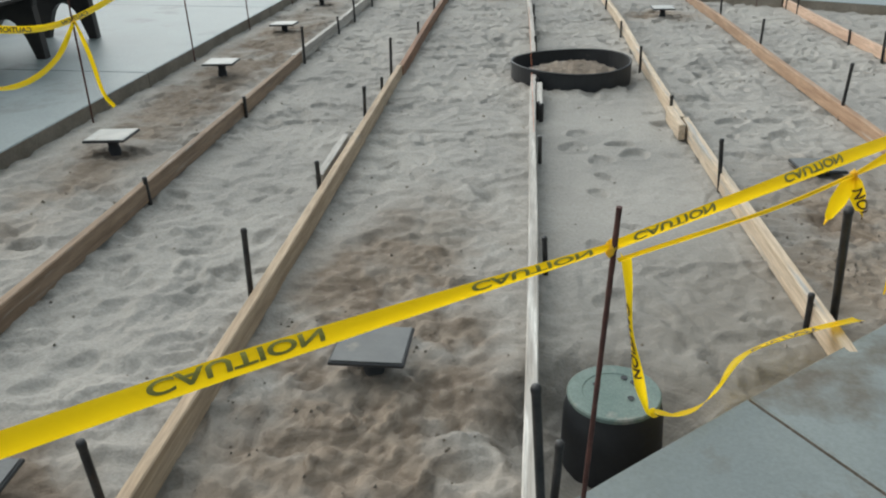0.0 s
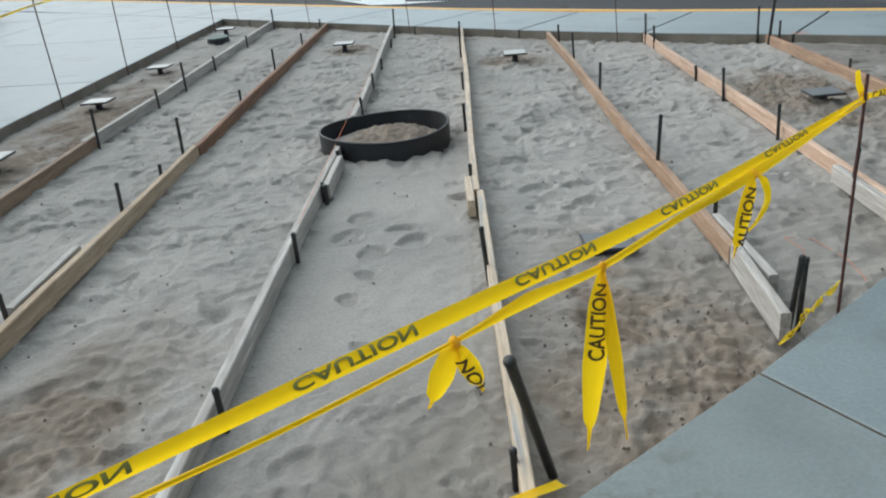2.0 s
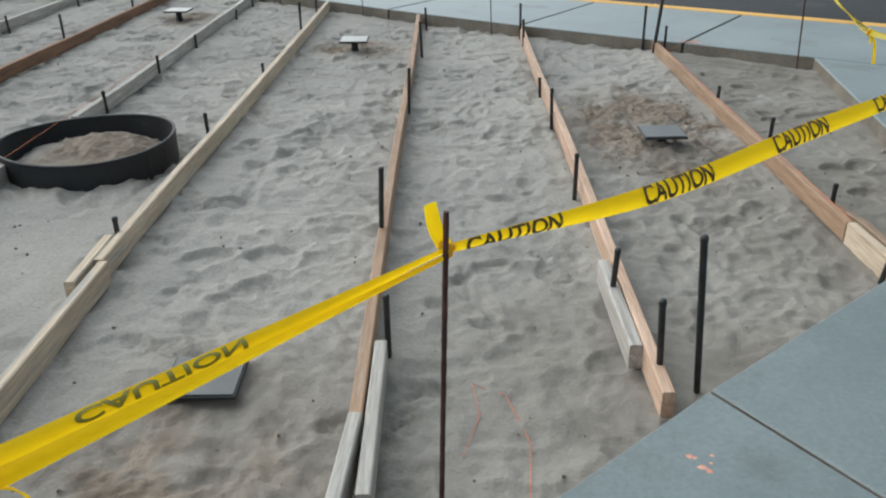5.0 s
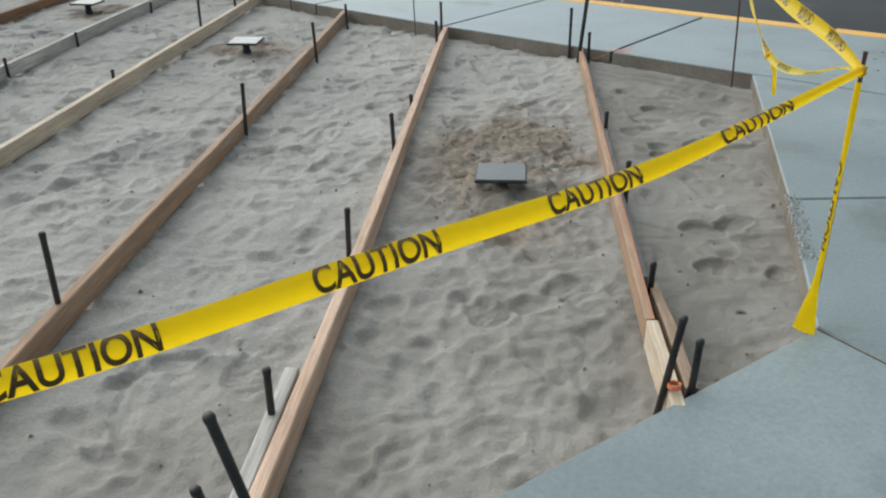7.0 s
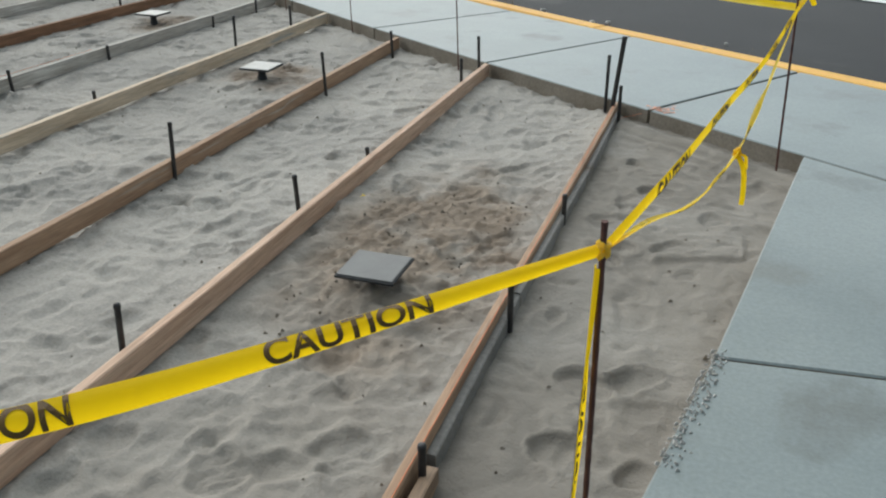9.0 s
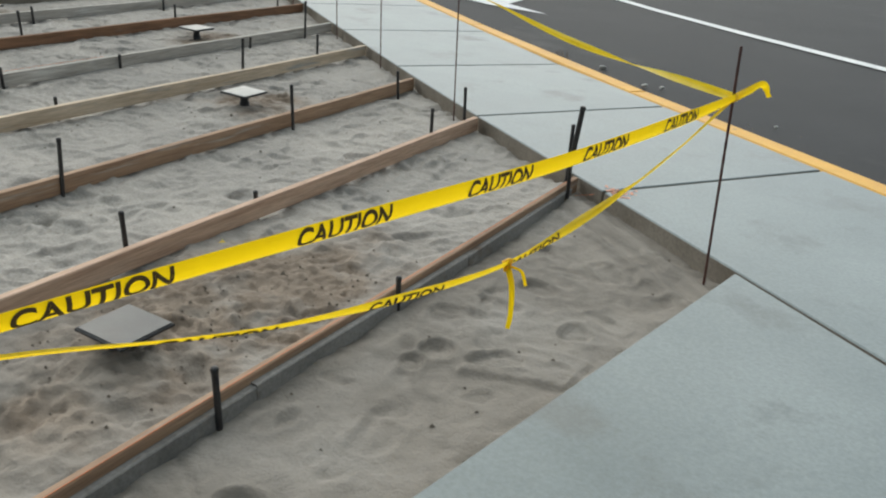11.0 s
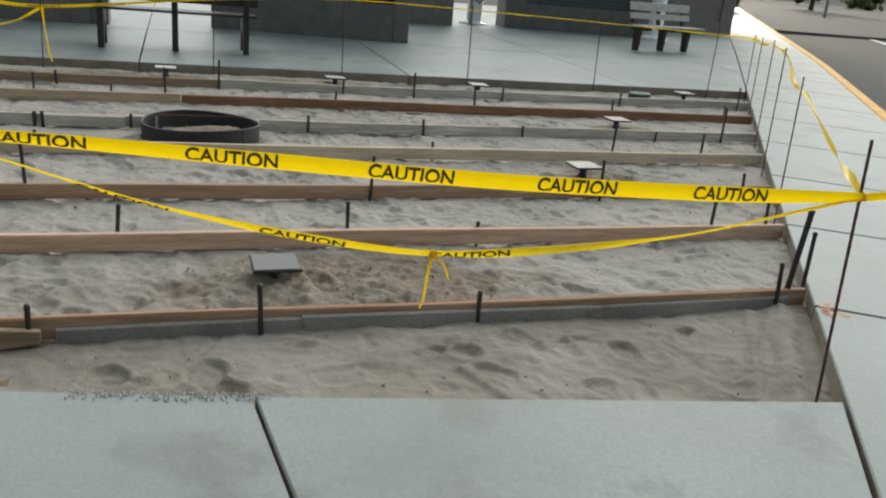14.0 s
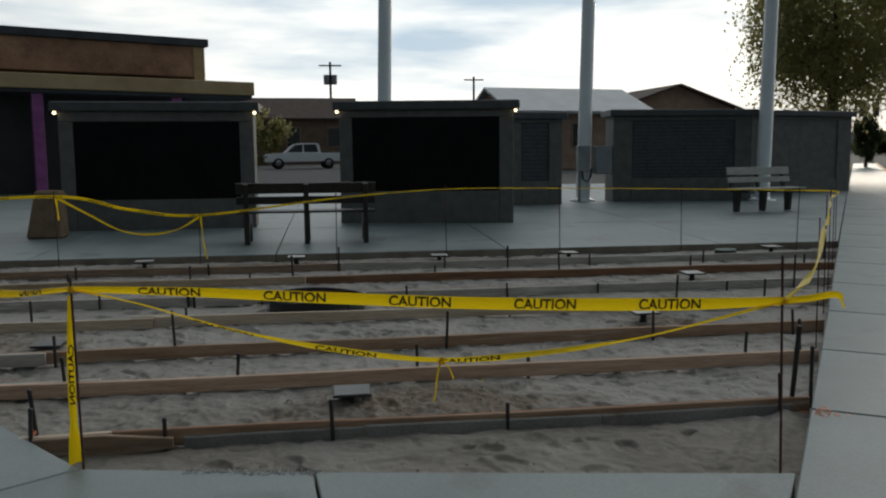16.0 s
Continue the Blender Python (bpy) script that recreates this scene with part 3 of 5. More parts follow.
pavement("pavement_plaza", "light grey concrete plaza paving with joints", plaza, gz, [CONCRETE, CONCRETE_EDGE])

# spray marks by the joint at the corner of the bed
bm = bmesh.new()
for k in range(60):
    s0, d0 = walk_base - 0.05 + random.gauss(0, 0.05), 0.03 + abs(random.gauss(0.03, 0.05))
    q, turn = random.uniform(0.004, 0.012), random.uniform(0, 6)
    px, py = along(s0, d0) if k < 48 else (3.04 + 0.012 * (k - 54), 4.30 + 0.03 * math.sin(k * 1.3))
    bm.faces.new([bm.verts.new((px + q * math.cos(turn + a) * w, py + q * math.sin(turn + a), gz(px) + 0.0015)) for a, w in ((0, 1.6), (1.2, 1), (2.6, 1.2), (3.7, 0.8), (5.0, 1.1))])
solo("spray_mark", bm, SPRAY, "faint orange spray marks on the concrete", "paint mark", kind="structure")


# ---- form boards ----
def board(x0, y0, x1, y1, mat, thick=0.038, high=0.089, lift=0.0, taper=False):
    """One length of lumber on edge with eased, slightly bowed faces; its mesh runs along its own x."""
    length = math.dist((x0, y0), (x1, y1))
    bm = bmesh.new()
    cuts = max(int(length / 0.35), 2)
    rows = []
    ph = random.uniform(0, 9)
    for i in range(cuts + 1):
        u = i / cuts * length
        bow = 0.006 * math.sin(u * 1.3 + ph)
        tip = 1.0 if not taper or i < cuts else 0.4
        up = 0.003 * math.sin(u * 2.1 + ph)
        e = 0.004
        prof = [(-thick / 2, -high), (-thick / 2, -e), (-thick / 2 + e, 0), (thick / 2 - e, 0), (thick / 2, -e), (thick / 2, -high)]
        rows.append([bm.verts.new((u, a + bow, (c + high / 2) * tip - high / 2 + up)) for a, c in prof])
    for a, b in zip(rows, rows[1:]):
        for k in range(6):
            bm.faces.new((a[k], b[k], b[(k + 1) % 6], a[(k + 1) % 6]))
    bm.faces.new(rows[0])
    bm.faces.new(rows[-1][::-1])
    bmesh.ops.recalc_face_normals(bm, faces=bm.faces)
    za, zb = gz(x0) + lift, gz(x1) + lift
    at = pose(x0, y0, za, 0, -math.degrees(math.atan2(zb - za, length)), math.degrees(math.atan2(y1 - y0, x1 - x0)))
    return to_mesh("board", bm, mat), at


def form_board(label, *args, **kw):
    me, at = board(*args, **kw)
    ob = new("form_board", me)
    ob.matrix_basis = at
    return tagged(ob, label, "board", "form boards in the sand")


def end_y(x):
    """Where a board meets the sidewalk's edge."""
    s = (x - CORNER_R[0]) / U.x
    return CORNER_R[1] + U.y * s - 0.02


RUST, PALE = "rust-brown weathered two-by-four form board standing on edge in sand", "pale new wooden form board standing on edge in sand"
GREY = "cement-stained grey wooden form board standing on edge in sand"
form_board("weathered dun-brown form board standing on edge in sand", -1.57, 1.2, -1.605, 7.02, WOOD_DUN)
form_board(GREY, -1.62, 6.9, -1.63, end_y(-1.63), WOOD_GREY, thick=0.037)
form_board("tan wooden form board standing on edge in sand", -0.735, 0.95, -0.745, 6.62, WOOD_TAN)
form_board(RUST, -0.747, 6.628, -0.75, end_y(-0.75), WOOD_BROWN)
form_board("short pale cleat nailed beside a tan form board", -0.795, 4.2, -0.793, 4.85, WOOD_GREY, high=0.08, lift=0.004)
form_board(GREY, 0.205, 1.95, 0.245, 6.44, WOOD_GREY)
form_board("short cement-stained splice board lapping a form board", 0.284, 5.62, 0.286, 6.2, WOOD_GREY, high=0.085, lift=-0.004)
form_board("greyed wooden form board beyond the plastic ring", 0.25, 7.24, 0.19, end_y(0.19), WOOD_GREY)
form_board(PALE, 1.19, 2.80, 1.128, 5.40, WOOD_PALE)
form_board(PALE, 1.112, 5.405, 1.09, end_y(1.09), WOOD_PALE)
form_board("short pale splice block nailed against a board joint", 1.08, 5.22, 1.072, 5.62, WOOD_PALE, lift=0.004)
form_board("orange-brown fir form board standing on edge in sand", 2.17, 4.50, 2.075, end_y(2.075), WOOD_ORANGE)
form_board(GREY, 2.155, 3.84, 2.178, 4.49, WOOD_GREY, high=0.11, lift=0.016)
form_board("whitish splice board lapping the end of a form board", 2.235, 4.18, 2.215, 4.88, WOOD_GREY, high=0.09, lift=0.004)
form_board("pinkish fir form board with a pale planed top edge", 3.06, 4.60, 3.035, end_y(3.035), WOOD_PINK)
form_board("greenish weathered splice board nailed to a form board", 3.016, 4.86, 3.012, 5.46, WOOD_GREY, thick=0.042, lift=-0.004)
form_board("thin orange fir form board streaked with cement", 4.075, 5.80, 4.07, end_y(4.07), WOOD_ORANGE, thick=0.03)
form_board("cement-splashed pale form board end at the walk", 4.09, 5.36, 4.08, 5.79, WOOD_PALE, high=0.10)
form_board("pointed wooden stake lying against a form board", 4.135, 5.44, 4.125, 6.1, WOOD_DUN, thick=0.034, high=0.12, lift=0.004, taper=True)
# cement skim that leaked along the foot of the east board
skim = thing("cement_skim", "grey cement skim along the foot of a form board", "cement skim")
for y0, y1, deep, lift in ((6.15, 7.06, 0.075, -0.036), (7.062, 8.34, 0.070, -0.030), (8.342, 9.45, 0.078, -0.032)):
    me, at = board(4.100, y0, 4.099, y1, SKIM, thick=0.03, high=deep, lift=lift)
    part("skim_length", me, None, skim, at=at)


# ---- steel stakes and rods ----
def stake_mesh(radius, length, sides=10):
    bm = bmesh.new()
    lathe(bm, [(0.0005, 0.001), (radius * 0.9, 0.0), (radius * 1.12, -0.006), (radius * 1.12, -0.016), (radius, -0.022), (radius, -length + 0.06), (0.002, -length)], sides)
    bmesh.ops.recalc_face_normals(bm, faces=bm.faces)
    return to_mesh("stake", bm, STEEL, True)


STAKE, FAT_STAKE = stake_mesh(0.0105, 0.62), stake_mesh(0.014, 0.75)


def stake(x, y, top, fat=False, lean=(None, None)):
    ob = new("form_stake", FAT_STAKE if fat else STAKE)
    lx, ly = (random.uniform(-3, 3) if v is None else v for v in lean[:2])
    turn = random.uniform(0, 360)
    # a third value fixes the way it leans
    ob.matrix_basis = pose(x, y, top, lx, ly, lean[2] if len(lean) > 2 else turn)
    return tagged(ob, "dark steel form stake driven in beside a board", "stake", "steel form stakes")


for x, side, ys in ((-1.6, 1, ((2.6, 0.2), (4.0, 0.15), (5.48, 0.15), (7.0, 0.32), (8.28, 0.19), (9.06, 0.29), (10.1, 0.17), (11.6, 0.17), (13.25, 0.30))),
                    (-0.75, -1, ((1.94, 0.28), (3.1, 0.29), (4.15, 0.18), (5.40, 0.23), (6.03, 0.14), (6.48, 0.32), (8.06, 0.17), (9.48, 0.28), (11.07, 0.21), (12.5, 0.19))),
                    (0.23, 1, ((3.42, 0.13), (4.74, 0.12), (5.60, 0.08), (6.24, 0.08), (7.64, 0.11), (8.65, 0.11), (9.6, 0.08), (11.0, 0.06), (11.75, 0.32))),
                    (1.10, -1, ( (7.05, 0.13), (8.5, 0.08), (10.1, 0.26), (10.97, 0.20))),
                    (2.12, 1, ((5.75, 0.27), (7.78, 0.20), (9.42, 0.20), (10.6, 0.12))),
                    (3.045, -1, ((5.24, 0.15), (6.31, 0.132), (7.45, 0.147), (8.2, 0.03), (9.75, 0.15), (10.14, 0.22)))):
    for y, top in ys:
        stake(x + side * 0.034, y, top)
for x, y, top, fat, lean in ((4.11, 6.06, 0.07, False, (0, 0)), (4.115, 6.89, 0.126, False, (0, 2)), (4.108, 7.82, 0.06, False, (0, 0)), (4.117, 9.357, 0.155, False, (0, -3)),
                             (4.10, 9.475, 0.415, True, (0, -5)), (4.085, 5.42, 0.24, False, (-6, -3)), (4.14, 5.44, 0.16, False, (-4, -2)),
                             (3.11, 4.65, 0.465, False, (9, -7, 0)), (3.034, 4.70, 0.245, False, (11, -6, 0)), (2.205, 3.88, 0.22, False, (0, -5)), (2.25, 3.95, 0.18, False, (0, -3)),
                             (2.23, 4.95, 0.13, False, (0, 0)), (1.15, 2.93, 0.45, True, (23, -12, 0)), (1.152, 3.10, 0.075, False, (0, 2)), (1.116, 4.42, 0.205, False, (2, -4)), (1.086, 5.665, 0.10, False, (0, 0)),
                             (0.215, 2.0, 0.42, False, (4, 3)), (0.275, 2.10, 0.20, False, (3, 2)), (0.285, 5.55, 0.08, True, (0, 0)), (4.0, 9.62, 0.27, False, (0, 0))):
    stake(x, y, top, fat, lean)


def rod(x, y, top, lean=(0.0, 0.0), radius=0.0055, foot=None):
    """A thin ribbed bar standing in the ground."""
    foot = sand_z(x, y) if foot is None else foot
    high = top - foot + 0.25
    bm = bmesh.new()
    steps = int(high / 0.03)
    tube(bm, [(lean[0] * i / steps, lean[1] * i / steps, -0.25 + high * i / steps) for i in range(steps + 1)], [radius * (1.12 if i % 2 else 1.0) for i in range(steps + 1)], 7)
    ob = solo("rebar_rod", bm, REBAR, "thin rusty steel rod holding up warning tape", "rod", "rods round the bed")
    ob.matrix_basis = pose(x, y, foot)
    return ob


TIE_A, TIE_B, TIE_C, TIE_R = (0.35, 1.99, 0.745), (2.44, 4.06, 0.71), (4.54, 5.78, 0.80), (4.965, 8.87, 0.72)
rod(0.31, 2.04, 0.83, (0.05, -0.06))
rod(2.41, 4.02, 0.79, (0.03, 0.03))
rod(4.56, 5.80, 0.85, (-0.02, -0.02))
rod(5.01, 8.86, 0.92, (-0.06, 0.0))
L_RODS = [3.55, 5.25, 6.98, 8.43, 9.98, 11.7, 13.4]
for k, y in enumerate(L_RODS):
    rod(-2.46, y, (1.0, 0.80, 0.98, 1.02, 1.0, 0.98, 0.95)[k], (random.uniform(-0.03, 0.03), random.uniform(-0.03, 0.03)))
S_RODS = [(2.78, 0.9), (1.50, 1.0), (0.44, 1.0), (-1.0, 0.95), (-2.2, 0.92)]
for x, top in S_RODS:
    rod(x, end_y(x) - 0.02, top, (-0.05, 0.02), 0.0045)


# ---- warning tape ----
def word_shape():
    """Corners and faces of the printed word, 0.27 m long and 0.052 m high, centred across."""
    cu = bpy.data.curves.new("word", "FONT")
    cu.body = "CAUTION"
    cu.offset = 0.022
    ob = new("word_source", cu)
    me = bpy.data.meshes.new_from_object(ob)
    bpy.data.objects.remove(ob)
    bm = bmesh.new()
    bm.from_mesh(me)
    bmesh.ops.triangulate(bm, faces=bm.faces)
    bmesh.ops.subdivide_edges(bm, edges=[e for e in bm.edges if e.calc_length() > 0.25], cuts=2)
    bm.verts.index_update()
    xs, ys = [v.co.x for v in bm.verts], [v.co.y for v in bm.verts]
    sx, sy = 0.27 / (max(xs) - min(xs)), 0.052 / (max(ys) - min(ys))
    pts = [((v.co.x - min(xs)) * sx, (v.co.y - (max(ys) + min(ys)) / 2) * sy) for v in bm.verts]
    faces = [[v.index for v in fc.verts] for fc in bm.faces]
    bm.free()
    return pts, faces


WORD = word_shape()


class Ribbon:
    """A strip of film through nodes, with a turn about its length at each node."""

    def __init__(self, nodes, rolls, width, ref=(0, 0, 1), curl=0.0, per=26, narrow=None):
        pts = [Vector(p) for p in nodes]
        self.width, self.curl = width, curl
        ext = [pts[0] * 2 - pts[1]] + pts + [pts[-1] * 2 - pts[-2]]
        self.pos, self.roll, self.full = [], [], []
        narrow = narrow or [1.0] * len(pts)
        for i in range(len(pts) - 1):
            p0, p1, p2, p3 = ext[i:i + 4]
            for k in range(per + (i == len(pts) - 2)):
                t = k / per
                self.pos.append(0.5 * (2 * p1 + (p2 - p0) * t + (2 * p0 - 5 * p1 + 4 * p2 - p3) * t * t + (3 * p1 - p0 - 3 * p2 + p3) * t ** 3))
                self.full.append(narrow[i] + (narrow[i + 1] - narrow[i]) * t)
                self.roll.append(radians(rolls[i] + (rolls[i + 1] - rolls[i]) * t * t * (3 - 2 * t)))
        self.s = [0.0]
        for a, b in zip(self.pos, self.pos[1:]):
            self.s.append(self.s[-1] + (b - a).length)
        self.frames = []
        ref = Vector(ref)
        for i in range(len(self.pos)):
            t = (self.pos[min(i + 1, len(self.pos) - 1)] - self.pos[max(i - 1, 0)]).normalized()
            up = (ref - t * ref.dot(t)).normalized()
            side = t.cross(up)
            r = self.roll[i]
            across = up * math.cos(r) + side * math.sin(r)
            self.frames.append((across * self.full[i], t.cross(across)))

    def at(self, u, v, off=0.0):
        u = min(max(u, 0.0), self.s[-1] - 1e-6)
        i = max(k for k in range(len(self.s)) if self.s[k] <= u)
        i = min(i, len(self.s) - 2)
        f = (u - self.s[i]) / max(self.s[i + 1] - self.s[i], 1e-9)
        p = self.pos[i].lerp(self.pos[i + 1], f)
        a = self.frames[i][0].lerp(self.frames[i + 1][0], f)
        n = self.frames[i][1].lerp(self.frames[i + 1][1], f)
        return p + a * v + n * (off + self.curl * (1 - (2 * v / self.width) ** 2))

    def film(self):
        bm = bmesh.new()
        cols = 7
        rows = []
        for i in range(len(self.pos)):
            a, n = self.frames[i]
            row = []
            for k in range(cols):
                v = (k / (cols - 1) - 0.5) * self.width
                row.append(bm.verts.new(self.pos[i] + a * v + n * self.curl * (1 - (2 * v / self.width) ** 2)))
            rows.append(row)
        for a, b in zip(rows, rows[1:]):
            for k in range(cols - 1):
                bm.faces.new((a[k], b[k], b[k + 1], a[k + 1]))
        return bm

    def word(self, u0, flip=False, off=0.0012, squeeze=1.0, longer=1.0, shift=0.0, turned=False):
        bm = bmesh.new()
        half = self.width / 2 * 0.985
        vs = [bm.verts.new(self.at(u0 + (0.27 - x if turned else x) * longer, min(max((-y if flip != turned else y) * squeeze + shift, -half), half), off)) for x, y in WORD[0]]
        for fc in WORD[1]:
            bm.faces.new([vs[i] for i in fc])
        return bm


def knot(parent, at, size=0.022, tails=()):
    bm = bmesh.new()
    bmesh.ops.create_icosphere(bm, subdivisions=2, radius=size)
    for v in bm.verts:
        v.co *= 0.75 + 0.6 * noise.noise(v.co * 70 + Vector(at))
        v.co.z *= 1.3
        v.co += Vector(at)
    part("knot", bm, TAPE_PALE, parent)
    for nodes, width in tails:
        r = Ribbon([Vector(at) + Vector(p) for p in nodes], [12 * k for k in range(len(nodes))], width, (1.0, 0.25, 0.05), 0.006, 8)
        part("tail", r.film(), TAPE, parent, smooth=True)


def caution_tape(label, nodes, rolls, width=0.060, words="front", first=0.12, period=0.545, mat=None, curl=0.006, ref=(0, 0, 1), last=None, narrow=None, fold=1.0, shift=0.0):
    r = Ribbon(nodes, rolls, width, ref, curl, narrow=narrow)
    ob = solo("caution_tape", r.film(), mat or TAPE, label, "warning tape", "warning tape round the bed", smooth=True)
    if words:
        u, high, longer = first, width / 0.074 * fold, period / 0.545
        while u + 0.25 < (last or r.s[-1]):
            if words in ("front", "both"):
                part("lettering", r.word(u, False, 0.0013, high, longer, shift), TAPE_INK, ob, "black printed word CAUTION")
                part("lettering", r.word(u, False, -0.0013, high, longer, shift), TAPE_INK, ob, "black printed word CAUTION")
            else:
                part("lettering", r.word(u, True, 0.0013, high, longer, shift), TAPE_BACK, ob, "word CAUTION showing through the film")
                part("lettering", r.word(u, True, -0.0013, high, longer, shift), TAPE_INK, ob, "black printed word CAUTION")
            u += period
    return ob


TAUT = "taut yellow plastic caution tape with black lettering"
TWIST = "slack twisted yellow caution tape with black lettering"
LIMP = "limp yellow caution tape hanging down"
# west of the first rod, then rod to rod round the near side
caution_tape(TAUT, [(-1.9, 0.25, 0.80), (-0.9, 0.98, 0.765), (-0.2, 1.56, 0.755), TIE_A], [-25, -30, -30, -15], width=0.036, words="back", first=0.345, fold=0.9, shift=0.004, narrow=[1.0, 1.0, 0.95, 0.4])
ab = caution_tape(TAUT, [TIE_A, (0.95, 2.58, 0.715), (1.55, 3.18, 0.68), (2.15, 3.78, 0.69), TIE_B], [-10, -35, -35, -35, 15], width=0.034, words="back", first=0.06, fold=0.95, shift=0.003, narrow=[0.6, 1.0, 0.95, 0.75, 0.4])
K_1, K_2, K_3 = (1.04, 2.67, 0.65), (1.38, 3.01, 0.63), (1.87, 3.45, 0.675)
low = caution_tape(TWIST, [(0.36, 1.98, 0.72), (0.75, 2.36, 0.675), K_1, (1.2, 2.84, 0.645), K_2, (1.62, 3.22, 0.66), K_3, (2.43, 4.04, 0.70)], [0, -60, -40, -30, -40, -60, -30, 20],
                   width=0.034, words=None, narrow=[0.3, 0.3, 0.3, 0.9, 0.5, 0.6, 0.8, 0.4])


def hanging_tail(parent, top, drop, sway, wide, word=False):
    """A loose end: it bellies out below its knot and runs down to a shredded thread."""
    at = Vector(top)
    cuts = ((0.0, 0.25), (0.18, 0.8), (0.5, 1.0), (0.78, 0.75), (0.88, 0.2), (1.0, 0.08))
    r = Ribbon([at + Vector((sway[0] * s, sway[1] * s, -drop * s - 0.004)) for s, _ in cuts], [10, 18, 8, -6, 20, 40], wide, (1.0, 0.3, 0.02), 0.010, 8, [w for _, w in cuts])
    tail = part("tail", r.film(), TAPE, parent, smooth=True)
    if word:
        part("lettering", r.word(0.03, False, -0.0115, wide / 0.075, 0.75, -wide * 0.06, True), TAPE_INK, tail, "black printed letters")
        part("lettering", r.word(0.03, False, 0.0125, wide / 0.075, 0.75, -wide * 0.06, True), TAPE_INK, tail, "black printed letters")


knot(low, K_1, 0.014)
hanging_tail(low, K_1, 0.13, (-0.06, -0.02), 0.050)
hanging_tail(low, K_1, 0.12, (0.05, 0.02), 0.044, True)
knot(low, K_2, 0.013)
hanging_tail(low, K_2, 0.50, (-0.04, 0.0), 0.062, True)
hanging_tail(low, K_2, 0.44, (0.05, -0.05), 0.036)
knot(low, K_3, 0.013)
hanging_tail(low, K_3, 0.235, (-0.05, -0.02), 0.046, True)
part("loop", Ribbon([K_3, (1.905, 3.47, 0.65), (1.92, 3.47, 0.59), (1.89, 3.45, 0.54), (1.86, 3.44, 0.51)], [20, 50, 80, 40, 10], 0.024, (1, 0.3, 0), 0.003, 8, [0.5, 1, 1, 0.4, 0.3]).film(), TAPE, low, smooth=True)
caution_tape(TAUT, [TIE_B, (2.93, 4.46, 0.665), (3.43, 4.87, 0.68), (3.95, 5.29, 0.70), TIE_C], [15, -25, -30, -35, -25], words="front", first=0.04, period=0.53, width=0.050, fold=1.5, shift=0.003, curl=0.010, narrow=[0.45, 0.95, 1.0, 0.88, 0.42])
cr = caution_tape(TAUT, [TIE_C, (4.62, 6.28, 0.785), (4.70, 6.9, 0.752), (4.80, 7.6, 0.722), (4.90, 8.4, 0.71), TIE_R], [10, 20, 20, 20, 15, 10], width=0.062, words="front", first=0.30, last=3.1, fold=1.12, curl=0.010, shift=0.004, narrow=[0.4, 0.75, 0.95, 1.0, 1.0, 0.6])
part("end_tail", Ribbon([TIE_R, (4.99, 8.98, 0.735), (5.02, 9.08, 0.75), (5.05, 9.10, 0.70)], [-30, -20, 10, 60], 0.030, curl=0.008, per=8).film(), TAPE, cr, smooth=True)
sag = caution_tape(TWIST, [TIE_C, (4.59, 6.08, 0.735), (4.65, 6.5, 0.61), (4.70, 6.93, 0.52), (4.76, 7.38, 0.47), (4.82, 7.83, 0.50), (4.88, 8.28, 0.57), TIE_R],
                   [30, 80, 55, 20, 35, -40, 60, -30], width=0.032, words="front", mat=TAPE_PALE, first=0.55, last=2.0, narrow=[0.5, 0.6, 0.8, 1.0, 1.0, 0.85, 0.45, 0.4])
knot(sag, (4.76, 7.38, 0.465), 0.018, (([(0, 0, 0), (0.03, -0.02, -0.05), (0.04, -0.03, -0.13), (0.04, -0.04, -0.17)], 0.018), ([(0, 0, 0), (0.03, 0.03, -0.02), (0.04, 0.05, -0.07)], 0.012)))
knot(cr, TIE_R, 0.015)

knot(cr, TIE_C, 0.018)
knot(ab, TIE_A, 0.016)
knot(ab, TIE_B, 0.018, (([(0, 0, 0), (-0.02, 0.0, 0.04), (-0.03, 0.0, 0.09)], 0.03),))
# strips hanging beside the rods
caution_tape(LIMP, [(4.537, 5.775, 0.77), (4.535, 5.76, 0.45), (4.532, 5.757, 0.2), (4.522, 5.752, 0.006)], [25, 55, 40, 0], width=0.045, words="front", first=0.22, narrow=[0.5, 0.8, 0.7, 1.5], ref=(0.75, -0.66, 0), last=0.6)
caution_tape(LIMP, [(0.385, 2.03, 0.71), (0.42, 2.12, 0.5), (0.46, 2.20, 0.30), (0.51, 2.34, 0.12), (0.545, 2.40, 0.075)], [0, 45, -25, 30, 40], width=0.026, words="front", first=0.15, ref=(0.75, -0.66, 0), last=0.5)
caution_tape("yellow caution tape lying over a lid and the walk's edge", [(0.545, 2.40, 0.075), (0.62, 2.42, 0.062), (0.73, 2.55, 0.05), (0.86, 2.75, 0.05), (1.07, 2.88, 0.055), (1.27, 2.98, 0.05)], [70, 60, 20, 50, 65, 70],
             width=0.060, words="front", first=0.52)
caution_tape("yellow caution tape lying twisted along the walk's edge", [(2.06, 3.655, 0.012), (2.15, 3.735, 0.022), (2.20, 3.80, 0.05), (2.23, 3.84, 0.02), (2.29, 3.895, 0.035), (2.34, 3.95, 0.03), (2.41, 4.02, 0.04)], [60, 200, 40, 260, 120, 340, 200],
             width=0.026, words="front", first=0.06, period=0.3, mat=TAPE_PALE, narrow=[0.5, 0.9, 0.7, 1.0, 0.6, 0.9, 0.5])
